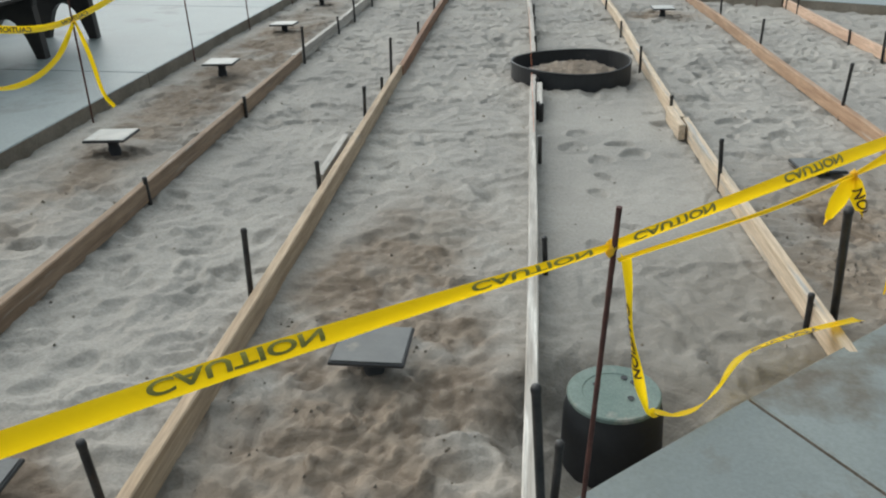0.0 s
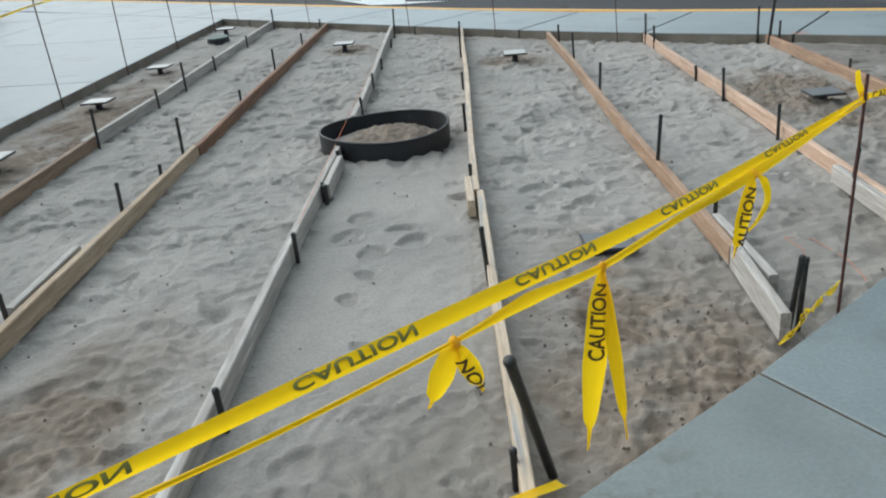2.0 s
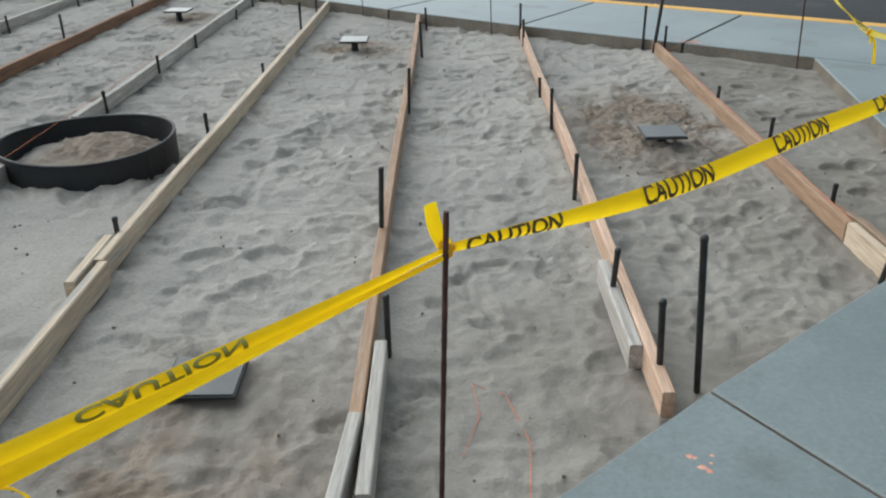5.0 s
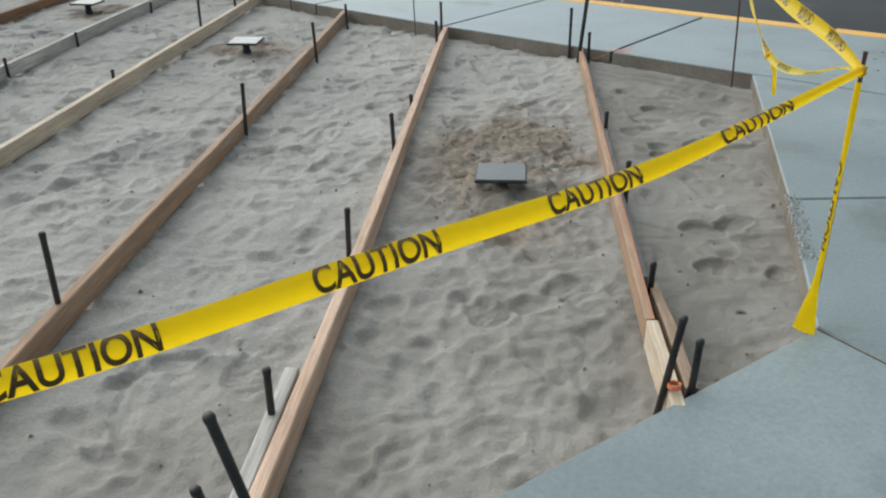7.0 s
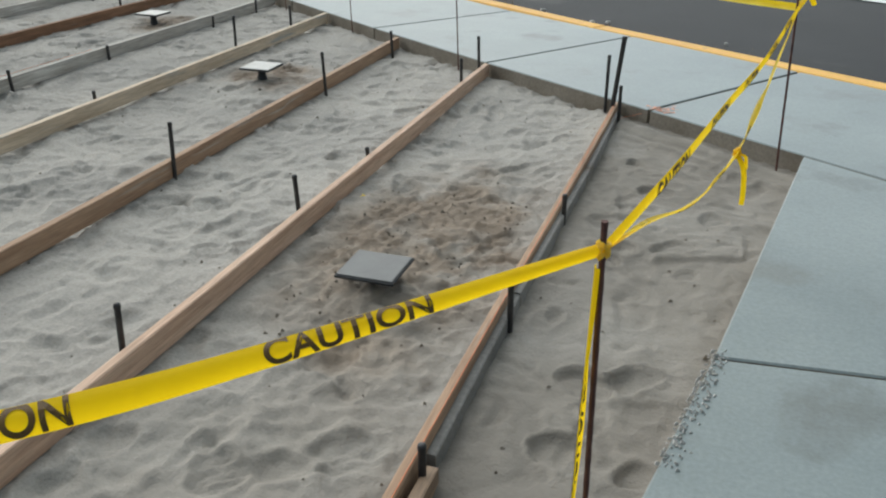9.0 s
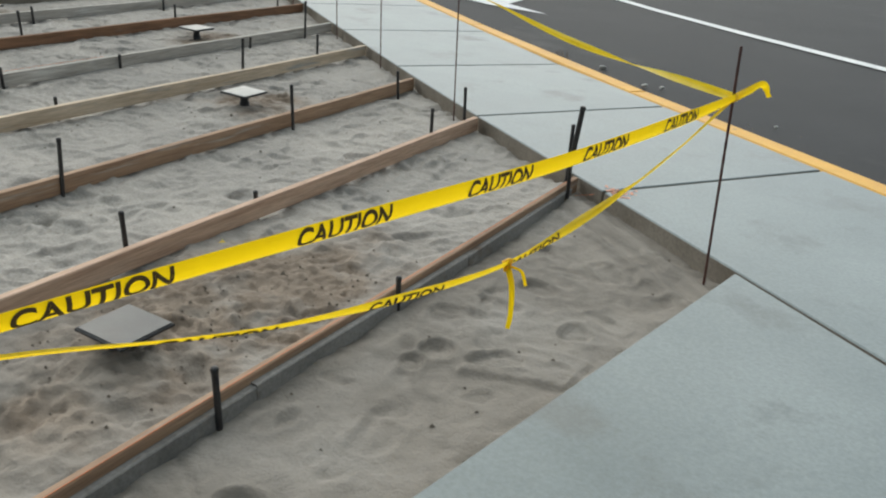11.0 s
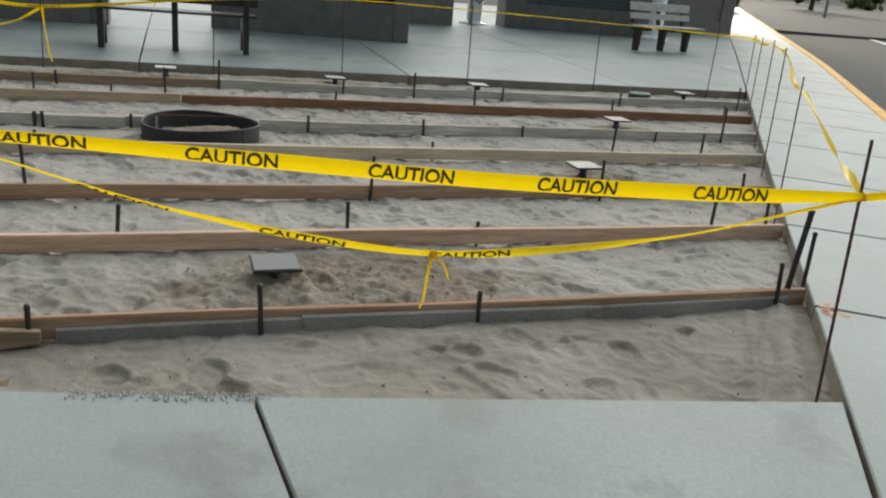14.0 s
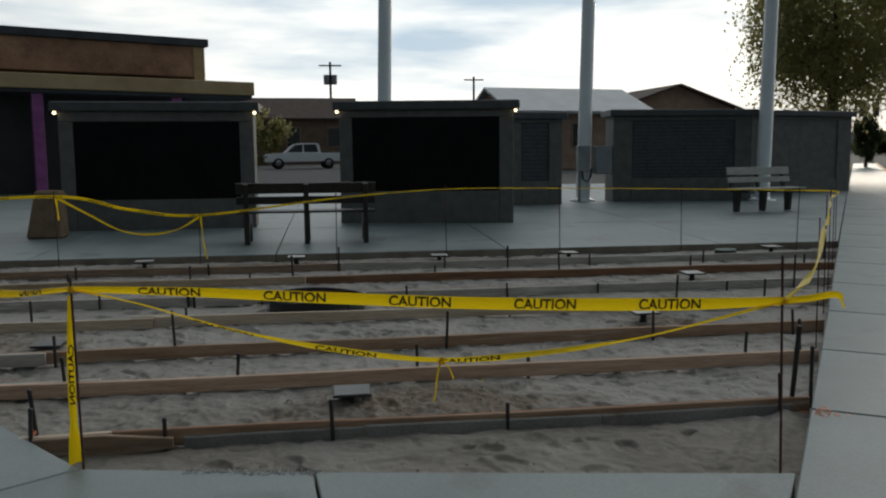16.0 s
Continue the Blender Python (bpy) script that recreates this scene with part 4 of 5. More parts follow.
# thin twisted tape along the sidewalk and the west side
caution_tape("thin twisted yellow tape strung along the sidewalk", [TIE_R, (3.9, end_y(3.9), 0.70), (2.73, end_y(2.73), 0.80), (2.1, end_y(2.1), 0.80), (1.47, end_y(1.47), 0.93), (0.42, end_y(0.42), 0.94), (-1.0, end_y(-1.0), 0.88), (-2.2, end_y(-2.2), 0.85), (-2.46, 13.9, 0.86)],
             [0, 180, 90, 260, 150, 320, 200, 380, 300], width=0.034, words=None, mat=TAPE_PALE)
west = caution_tape("yellow caution tape strung along the plaza side", [(-2.46, 13.9, 0.86), (-2.46, 11.7, 0.92), (-2.46, 9.98, 0.95), (-2.46, 8.43, 0.96), (-2.46, 6.98, 0.86), (-2.46, 5.28, 0.67), (-2.46, 4.4, 0.76), (-2.46, 3.55, 0.93), (-2.46, 1.6, 0.84)],
                    [20, 75, 60, 70, 50, 30, -10, 20, 0], width=0.040, words="front", first=0.4, period=0.62, narrow=[0.5, 0.5, 0.5, 0.7, 0.8, 0.9, 1, 1, 1])
part("tail", Ribbon([(-2.46, 5.28, 0.66), (-2.42, 5.30, 0.45), (-2.40, 5.33, 0.22), (-2.36, 5.36, 0.12)], [0, 60, 30, 60], 0.026, (0, 1, 0), 0.004, 8).film(), TAPE, west, smooth=True)
part("loop", Ribbon([(-2.46, 5.28, 0.66), (-2.45, 5.0, 0.5), (-2.45, 4.65, 0.44), (-2.45, 4.3, 0.50), (-2.46, 3.9, 0.72), (-2.46, 3.55, 0.92)], [0, 60, 30, 60, 40, 20], 0.030, (0, 0, 1), 0.004, 12).film(), TAPE, west, smooth=True)
part("tail", Ribbon([(-2.46, 3.55, 0.92), (-2.44, 3.57, 0.78), (-2.44, 3.58, 0.64)], [0, 50, 30], 0.034, (0, 1, 0), 0.004, 8).film(), TAPE, west, smooth=True)


# ---- lids, ring, boxes in the sand ----
def cover_lid(x, y, top, turn, label):
    """A square lid with a lip and a short post under it."""
    base = thing("cover_lid", label, "utility lid", "square lids in the sand")
    base.matrix_basis = pose(x, y, top, random.uniform(-1, 1), random.uniform(-1, 1), turn)
    bm = bmesh.new()
    box(bm, -0.115, 0.115, -0.110, 0.110, -0.016, -0.004, 0.003)
    part("lip", bm, BLACK_PLASTIC, base)
    bm = bmesh.new()
    box(bm, -0.108, 0.108, -0.103, 0.103, -0.0035, 0.0, 0.0012)
    part("plate", bm, PLATE_DARK if label == DARK_LID else PLATE, base)
    bm = bmesh.new()
    lathe(bm, [(0.028, -0.017), (0.028, -0.07), (0.033, -0.075), (0.033, -0.40)], 16)
    part("post", bm, BLACK_PLASTIC, base, smooth=True)
    return base


LIGHT_LID, DARK_LID = "dusty light grey square lid on a black post", "dark grey square plastic lid on a black post"
for x, y, top, label in ((-2.04, 4.66, 0.155, LIGHT_LID), (-2.06, 6.48, 0.165, LIGHT_LID), (-2.08, 8.28, 0.14, LIGHT_LID), (-2.12, 10.0, 0.13, LIGHT_LID), (-2.15, 12.85, 0.14, LIGHT_LID),
                         (-0.26, 10.85, 0.09, LIGHT_LID), (1.60, 9.56, 0.04, LIGHT_LID), (3.57, 7.01, 0.02, DARK_LID), (-0.27, 2.68, 0.095, DARK_LID), (1.69, 4.74, -0.03, DARK_LID), (-1.16, 1.98, 0.10, DARK_LID)):
    cover_lid(x, y, top, random.uniform(-2, 3), label)

ring = thing("plastic_ring", "black plastic pipe ring sunk in sand", "pipe ring")
ring.matrix_basis = pose(0.52, 6.77, 0.082, 0, 0, 0)
for name, prof in (("wall", [(0.434, -0.30), (0.434, -0.004), (0.444, -0.004), (0.444, -0.30)]), ("rim", [(0.432, -0.012), (0.432, 0.002), (0.436, 0.006), (0.443, 0.006), (0.447, 0.002), (0.447, -0.012)])):
    bm = bmesh.new()
    lathe(bm, prof, 64)
    for v in bm.verts:
        v.co.z += 0.010 * math.sin(2 * math.atan2(v.co.y, v.co.x) + 0.6) if v.co.z > -0.1 else 0
    bmesh.ops.recalc_face_normals(bm, faces=bm.faces)
    part(name, bm, BLACK_PLASTIC, ring)


def valve_box(x, y, top, r, label, deep=0.3):
    base = thing("valve_box", label, "valve box")
    base.matrix_basis = pose(x, y, top, 1.5, -1, 20)
    bm = bmesh.new()
    lathe(bm, [(r * 1.06, -0.014), (r * 1.09, -0.05), (r * 1.13, -0.06), (r * 1.22, -deep)], 36)
    part("body", bm, BLACK_PLASTIC, base, smooth=True)
    bm = bmesh.new()
    rings = lathe(bm, [(r * 1.06, -0.016), (r * 1.06, -0.004), (r * 1.03, 0.0), (r * 0.72, 0.0), (r * 0.70, -0.002), (r * 0.4, -0.002)], 36)
    bm.faces.new(rings[-1][::-1])
    bmesh.ops.recalc_face_normals(bm, faces=bm.faces)
    lid = part("lid", bm, GREEN_LID, base, "dusty green round lid")
    for px, py in ((-0.035, 0.045), (0.03, -0.045), (0.055, 0.05), (0.07, 0.02)):
        bm = bmesh.new()
        lathe(bm, [(0.0101, 0.0015), (0.010, 0.002), (0.0005, 0.0018)], 12, (px, py, 0))
        part("finger_hole", bm, BLACK_PLASTIC, lid)
    return base


valve_box(0.447, 2.535, 0.045, 0.125, "round valve box with a dusty green lid and black body", 0.34)
valve_box(-2.07, 12.15, 0.12, 0.13, "round green valve box lid just above the sand")

# string lines
def string_line(pts, label):
    bm = bmesh.new()
    tube(bm, pts, 0.0012, 5)
    return solo("string_line", bm, STRING, label, "string")


string_line([(0.235, 5.0, gz(0.2) + 0.004), (0.23, 6.2, gz(0.2) + 0.012), (0.225, 7.1, gz(0.2) + 0.012), (0.21, 9.5, gz(0.2) + 0.004)], "orange mason's string pulled across the plastic ring")
string_line([(4.082, 5.8, 0.004), (4.078, 7.6, 0.004), (4.076, 9.46, 0.006)], "orange mason's string along a form board's top")
loose = [(2.47, 4.45, -0.07), (2.52, 4.62, -0.07), (2.50, 4.80, -0.065), (2.60, 4.72, -0.07), (2.66, 4.5, -0.07), (2.64, 4.28, -0.06), (2.62, 4.2, 0.0)]
string_line([(x, y, sand_z(x, y) + 0.004) for x, y, _ in loose[:-1]], "loose orange string lying on the sand")
string_line([(*along(walk_base + 0.02 + 0.03 * k, -0.03 + 0.02 * math.sin(k * 2.1)), -0.02 - 0.012 * k) for k in range(7)], "frayed orange string hanging over the sidewalk's edge")

# crumbs, small stones and litter on the sand
bm = bmesh.new()
rs = random.Random(3)
for k in range(1500):
    x, y = rs.uniform(-2.3, 4.9), rs.uniform(1.2, 12.0)
    if k > 900:
        # freshly dug soil is full of clods
        cx, cy, rx, ry = rs.choice(((-0.30, 2.1, 0.36, 0.9), (1.68, 3.55, 0.40, 0.75), (3.6, 7.3, 0.38, 0.7), (1.7, 3.3, 0.3, 0.4)))
        x, y = cx + rs.uniform(-rx, rx), cy + rs.uniform(-ry, ry)
        if (x - 0.31) * 0.661 - (y - 2.04) * 0.750 > 0.02:
            continue
    s = rs.uniform(0.003, 0.010) * (1.5 if rs.random() < 0.1 else 1)
    c = Vector((x, y, sand_z(x, y) + s * 0.3))
    vs = [bm.verts.new(c + Vector(d) * s * rs.uniform(0.6, 1.2)) for d in ((1, 0, 0), (-0.5, 0.8, 0), (-0.5, -0.8, 0), (0, 0, 0.8), (0, 0, -0.6))]
    for q in ((0, 1, 3), (1, 2, 3), (2, 0, 3), (1, 0, 4), (2, 1, 4), (0, 2, 4)):
        bm.faces.new([vs[i] for i in q])
CLOD = surface("soil_clod", (0.15, 0.125, 0.10), (0.26, 0.225, 0.185), 30, 0.95, 60, 0.3, 0)
tagged(part("soil_crumbs", bm, CLOD, None), "scattered small soil crumbs on the sand", "soil crumbs", kind="stuff")
bm = bmesh.new()
for k in range(70):
    s, d = rs.gauss(-1.4, 0.5), rs.uniform(0.25, 1.2)
    x, y = along(s, d)
    q = rs.uniform(0.006, 0.014)
    a = rs.uniform(0, 6)
    vs = [bm.verts.new((x + q * math.cos(a + b) * e, y + q * math.sin(a + b), gz(x) + 0.003 + 0.002 * (b > 3))) for b, e in ((0, 1.8), (1.5, 1), (3.1, 1.6), (4.6, 0.9))]
    top = bm.verts.new((x, y, gz(x) + 0.008))
    for i in range(4):
        bm.faces.new((vs[i], vs[(i + 1) % 4], top))
LEAF = surface("dry_leaf", (0.10, 0.075, 0.05), (0.2, 0.15, 0.1), 20, 0.9, 60, 0.3, 0)
tagged(part("leaf_litter", bm, LEAF, None), "small dry dark leaves on the sidewalk", "leaves", kind="stuff")

# broken cement crumbs along the walk's edge
bm = bmesh.new()
for _ in range(260):
    k = rs.random()
    x, y = 4.66 + 0.11 * k + abs(rs.gauss(0.02, 0.02)), 6.25 + 0.62 * k
    s = rs.uniform(0.003, 0.009)
    c = Vector((x, y, gz(x) + s * 0.3))
    vs = [bm.verts.new(c + Vector(d) * s * rs.uniform(0.6, 1.2)) for d in ((1, 0, 0), (-0.5, 0.8, 0), (-0.5, -0.8, 0), (0, 0, 0.8), (0, 0, -0.6))]
    for q in ((0, 1, 3), (1, 2, 3), (2, 0, 3), (1, 0, 4), (2, 1, 4), (0, 2, 4)):
        bm.faces.new([vs[i] for i in q])
CRUMB = surface("pale_cement_crumb", (0.30, 0.30, 0.285), (0.44, 0.43, 0.41), 30, 0.9, 60, 0.2, 0)
tagged(part("cement_crumbs", bm, CRUMB, None), "pale broken cement crumbs along the walk's edge", "cement crumbs", kind="stuff")
# fine dark specks blown over the walk
bm = bmesh.new()
for _ in range(150):
    x, y = rs.uniform(2.6, 8.2), rs.uniform(3.0, 9.6)
    if (x - CORNER_N[0]) * 0.985 - (y - CORNER_N[1]) * 0.173 < 0.08 or (x - 0.31) * 0.661 - (y - 2.04) * 0.750 < 0.14:
        continue
    q, a = rs.uniform(0.003, 0.008), rs.uniform(0, 6)
    vs = [bm.verts.new((x + q * math.cos(a + b) * e, y + q * math.sin(a + b), gz(x) + 0.001)) for b, e in ((0, 1.8), (1.5, 1), (3.1, 1.6), (4.6, 0.9))]
    top = bm.verts.new((x, y, gz(x) + q * 0.5))
    for i in range(4):
        bm.faces.new((vs[i], vs[(i + 1) % 4], top))
tagged(part("dark_specks", bm, LEAF, None), "small dark specks of dirt on the walk", "dirt specks", kind="stuff")
# a short wooden peg with a tangle of string lying on the walk
peg = thing("wooden_peg", "short weathered wooden peg lying on the walk", "wooden peg")
peg.matrix_basis = pose(1.47, 2.72, gz(1.47), 0, 0, 100)
bm = bmesh.new()
box(bm, -0.055, 0.055, -0.019, 0.019, 0.001, 0.038, 0.004)
part("body", bm, WOOD_ORANGE, peg)
bm = bmesh.new()
tube(bm, [(0.06 + 0.05 * math.cos(k * 0.55) - 0.012 * k, 0.07 + 0.045 * math.sin(k * 0.75) + 0.004 * k, 0.004 + 0.003 * math.sin(k)) for k in range(26)], 0.0016, 5)
part("tangled_string", bm, WOOD_TAN, peg)
# scraps on the sand, and an orange band on a stake
for x, y, m, label in ((3.13, 7.84, TAPE_PALE, "small torn yellow tape scrap on the sand"), (4.39, 6.01, LEAF, "small dark dry leaf lying on the sand")):
    bm = bmesh.new()
    z = sand_z(x, y) + 0.004
    g = [[bm.verts.new((x + 0.02 * i + 0.008 * math.sin(j * 2), y + 0.014 * j, z + 0.006 * math.sin(i * 1.7 + j))) for j in range(3)] for i in range(3)]
    for i in range(2):
        for j in range(2):
            bm.faces.new((g[i][j], g[i + 1][j], g[i + 1][j + 1], g[i][j + 1]))
    solo("scrap", bm, m, label, "litter", smooth=True)
bm = bmesh.new()
tube(bm, [(4.083 + 0.017 * math.cos(k * 0.7), 5.42 + 0.017 * math.sin(k * 0.7), 0.012 + 0.0006 * k) for k in range(28)], 0.003, 5)
solo("string_wrap", bm, STRING, "orange string wound round a steel stake", "string")


# ---- plaza: memorial walls, benches, poles ----
GRANITE = surface("grey_granite", (0.10, 0.10, 0.095), (0.155, 0.15, 0.14), 5, 0.6, 140, 0.3, 0.3, 0.002)
CAP = surface("granite_cap", (0.055, 0.058, 0.06), (0.09, 0.093, 0.096), 6, 0.5, 140, 0.25, 0.2, 0.002)
BLACK_STONE = surface("polished_black_stone", (0.003, 0.003, 0.004), (0.006, 0.006, 0.007), 4, 0.3, 80, 0.2, 0, spec=0.12)
SLATE_STONE = surface("engraved_slate", (0.035, 0.042, 0.05), (0.06, 0.066, 0.072), 4, 0.35, 90, 0.25, 0.1, 0.002)
ROWS_INK = surface("engraved_rows", (0.07, 0.075, 0.08), (0.10, 0.105, 0.11), 20, 0.6, 90, 0.2, 0)
BENCH_METAL = surface("dark_cast_metal", (0.018, 0.016, 0.016), (0.034, 0.029, 0.027), 8, 0.45, 90, 0.2, 0.1, 0.001, metal=0.2)
BENCH_SLAT = surface("weathered_slat", (0.27, 0.27, 0.255), (0.42, 0.42, 0.40), 6, 0.5, 60, 0.15, 0.2, 0.002, (1, 8, 8))
POLE_WHITE = surface("white_pole_paint", (0.82, 0.86, 0.88), (0.88, 0.91, 0.92), 2, 0.35, 60, 0.06, 0)
BOX_GREY = surface("grey_enclosure", (0.24, 0.26, 0.27), (0.34, 0.36, 0.37), 4, 0.5, 60, 0.1, 0)
WARM_LAMP = glow("warm_lamp", (1.0, 0.75, 0.4), 12.0)


def memorial_wall(a, b, top, thick, panel, stone, label, rows=0, lamps=True):
    """A free-standing wall from a to b (left to right as one faces it) with a cap, a base and a recessed panel."""
    a, b = Vector(a), Vector(b)
    length = (b - a).length
    base = thing("memorial_wall", label, "memorial wall", "memorial walls on the plaza")
    foot = gz(max(a.x, b.x))
    base.matrix_basis = pose(a.x, a.y, foot, 0, 0, math.degrees(math.atan2(b.y - a.y, b.x - a.x)))
    high = top - foot
    u0, u1, z0, z1 = panel
    z0, z1 = z0 - foot, z1 - foot
    bm = bmesh.new()
    box(bm, 0, length, 0.06, thick, 0, high - 0.16, 0.01)
    part("body", bm, GRANITE, base)
    for name, q in (("side_pier", (0, u0, 0, z1)), ("side_pier", (u1, length, 0, z1)), ("lower_course", (u0 + 0.002, u1 - 0.002, 0, z0)), ("lintel", (0, length, z1 + 0.002, high - 0.16))):
        bm = bmesh.new()
        box(bm, q[0], q[1], 0, 0.058, q[2], q[3], 0.008)
        part(name, bm, GRANITE, base)
    bm = bmesh.new()
    box(bm, -0.10, length + 0.10, -0.10, thick + 0.10, high - 0.158, high, 0.02)
    part("cap", bm, CAP, base)
    bm = bmesh.new()
    box(bm, u0 + 0.003, u1 - 0.003, 0.03, 0.0595, z0 + 0.003, z1 - 0.003)
    slab = part("panel", bm, stone, base, "dark polished stone panel")
    if rows:
        for r in range(rows):
            bm = bmesh.new()
            z = z1 - (r + 0.7) * (z1 - z0) / (rows + 0.4)
            x = u0 + 0.06
            while x < u1 - 0.2:
                w = rs.uniform(0.18, 0.34)
                box(bm, x, min(x + w, u1 - 0.05), 0.026, 0.0295, z - 0.014, z + 0.014)
                x += w + 0.06
            part("engraved_row", bm, ROWS_INK, slab)
    if lamps:
        for x in (-0.03, length + 0.03):
            bm = bmesh.new()
            bmesh.ops.create_uvsphere(bm, u_segments=10, v_segments=6, radius=0.03)
            for v in bm.verts:
                v.co += Vector((x, -0.05, high - 0.18))
            part("cap_lamp", bm, WARM_LAMP, base, "small warm lamp under the cap")
    return base


memorial_wall((-5.75, 2.62), (-5.80, 5.68), 2.32, 0.65, (0.22, 2.83, 0.73, 2.00), BLACK_STONE, "grey granite memorial wall with a black polished panel")
memorial_wall((-6.28, 7.10), (-5.80, 10.09), 2.36, 0.65, (0.22, 2.78, 0.80, 2.08), BLACK_STONE, "granite memorial wall with a wide black stone panel")
memorial_wall((-9.75, 10.85), (-9.95, 12.15), 2.38, 0.6, (0.32, 1.0, 0.84, 2.14), SLATE_STONE, "granite memorial wall with a dark engraved slate panel", 14, False)
memorial_wall((-10.5, 13.55), (-10.3, 16.92), 2.47, 0.7, (0.45, 2.95, 0.86, 2.22), SLATE_STONE, "granite memorial wall with rows of engraved names", 16, False)
memorial_wall((-12.7, 18.0), (-13.6, 21.7), 2.60, 0.7, (0.3, 3.3, 0.7, 2.35), GRANITE, "plain grey granite memorial wall near the sidewalk", 0, False)


def bench(x, y, turn, slat, label, length=2.0, arched=True):
    """A park bench on three arched side frames, with seat slats and two back rails. It faces its own -y."""
    base = thing("park_bench", label, "bench", "benches on the plaza")
    base.matrix_basis = pose(x, y, gz(x) - 0.004, 0, 0, turn)
    for u in (-length / 2 + 0.14, 0, length / 2 - 0.14):
        bm = bmesh.new()
        # a cast side frame: two splayed feet joined by an arch
        n = 14
        rows = []
        for i in range(n + 1):
            yy = -0.24 + 0.46 * i / n
            q = (yy + 0.01) / 0.155
            foot = 0.30 * math.sqrt(max(1 - q * q, 0)) if abs(q) < 1 else 0.0
            if not arched:
                foot = 0.0 if 0.02 < yy < 0.14 else 0.38
            rows.append([bm.verts.new((u + sx, yy * (1 + 0.10 * (zz < 0.05)), zz)) for sx, zz in ((-0.036, foot), (0.036, foot), (0.036, 0.434), (-0.036, 0.434))])
        for a, b in zip(rows, rows[1:]):
            for k in range(4):
                bm.faces.new((a[k], a[(k + 1) % 4], b[(k + 1) % 4], b[k]))
        bm.faces.new(rows[0])
        bm.faces.new(rows[-1][::-1])
        bmesh.ops.recalc_face_normals(bm, faces=bm.faces)
        box(bm, u - 0.035, u + 0.035, -0.03, 0.03, -0.01, 0.46, 0.008, Matrix.Translation((0, 0.20, 0.40)) @ Matrix.Rotation(radians(-12), 4, "X"))
        part("leg", bm, BENCH_METAL, base)
    for k in range(4):
        bm = bmesh.new()
        yy = -0.20 + 0.115 * k
        box(bm, -length / 2, length / 2, yy - 0.05, yy + 0.05, 0.436, 0.466, 0.006)
        part("seat_slat", bm, slat, base)
    for zz, yy, half in ((0.62, 0.205, 0.055), (0.79, 0.24, 0.075)):
        bm = bmesh.new()
        box(bm, -length / 2, length / 2, -0.015, 0.015, -half, half, 0.006, Matrix.Translation((0, yy - 0.01, zz)) @ Matrix.Rotation(radians(-12), 4, "X"))
        part("back_slat", bm, slat, base)
    return base


bench(-3.70, 6.58, 90 + 180, BENCH_METAL, "dark steel park bench turned away on the plaza", 1.94)
bench(-7.0, 15.46, 106, BENCH_SLAT, "park bench with weathered grey slats and dark legs", 1.62, False)


def pole(x, y, high, r, label):
    base = thing("flag_pole", label, "pole", "tall white poles on the plaza")
    base.matrix_basis = pose(x, y, gz(x) - 0.004, -1.3, -0.5, 0)
    bm = bmesh.new()
    lathe(bm, [(r, 0), (r * 0.92, high * 0.5), (r * 0.6, high)], 20)
    part("shaft", bm, POLE_WHITE, base, smooth=True)
    bm = bmesh.new()
    lathe(bm, [(r * 1.9, 0.0), (r * 1.9, 0.03), (r * 1.2, 0.05), (r * 1.05, 0.09)], 20)
    part("base_collar", bm, POLE_WHITE, base, smooth=True)
    return base


pole(-11.0, 8.16, 11, 0.165, "tall white flag pole rising behind a memorial wall")
p2 = pole(-10.95, 12.96, 11, 0.165, "tall white flag pole with grey electrical boxes")
pole(-10.1, 17.1, 11, 0.165, "tall white flag pole beside a park bench")
cab = thing("electrical_box", "grey electrical boxes strapped to a white pole", "electrical box")
cab.matrix_basis = pose(-10.72, 13.12, gz(-10.7) - 0.004, 0, 0, 90)
for name, q in (("enclosure", (0.02, 0.42, -0.20, 0.06, 0.66, 1.32)), ("meter_box", (-0.40, -0.12, -0.20, 0.04, 0.72, 1.33)), ("support_post", (-0.38, -0.32, -0.12, -0.06, 0.0, 0.72))):
    bm = bmesh.new()
    box(bm, *q, 0.012)
    part(name, bm, BOX_GREY, cab)
bm = bmesh.new()
tube(bm, [(-0.3, -0.13, 0.75), (-0.28, -0.14, 0.55), (-0.18, -0.15, 0.48), (-0.1, -0.14, 0.58), (-0.06, -0.12, 0.8)], 0.025, 8)
part("conduit", bm, BENCH_METAL, cab, smooth=True)

BROWN_SLAB = surface("brown_stone_block", (0.16, 0.11, 0.07), (0.26, 0.18, 0.11), 5, 0.85, 60, 0.25, 0.5, 0.01)
bm = bmesh.new()
box(bm, -0.25, 0.27, -0.18, 0.18, 0, 0.72, 0.03)
for v in bm.verts:
    if v.co.z > 0.3:
        v.co.x = v.co.x * 0.7 + 0.06
        v.co.y *= 0.8
solo("stone_block", bm, BROWN_SLAB, "tapered brown stone block standing on the plaza", "stone block", at=pose(-4.9, 2.64, gz(-4.9) - 0.004, 0, 0, 90))

# ---- beyond the plaza ----
FASCIA = surface("brown_stone_fascia", (0.22, 0.12, 0.075), (0.42, 0.245, 0.15), 1.3, 0.8, 20, 0.3, 0.3, 0.02)
CANOPY = surface("tan_canopy", (0.34, 0.24, 0.12), (0.44, 0.33, 0.18), 1.5, 0.7, 30, 0.12, 0.1)
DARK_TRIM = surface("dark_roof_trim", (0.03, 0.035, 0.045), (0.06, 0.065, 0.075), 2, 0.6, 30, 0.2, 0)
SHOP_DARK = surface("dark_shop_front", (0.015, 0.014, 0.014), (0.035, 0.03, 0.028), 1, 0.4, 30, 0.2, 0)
PURPLE = surface("purple_post", (0.20, 0.05, 0.18), (0.30, 0.09, 0.27), 3, 0.6, 30, 0.15, 0)
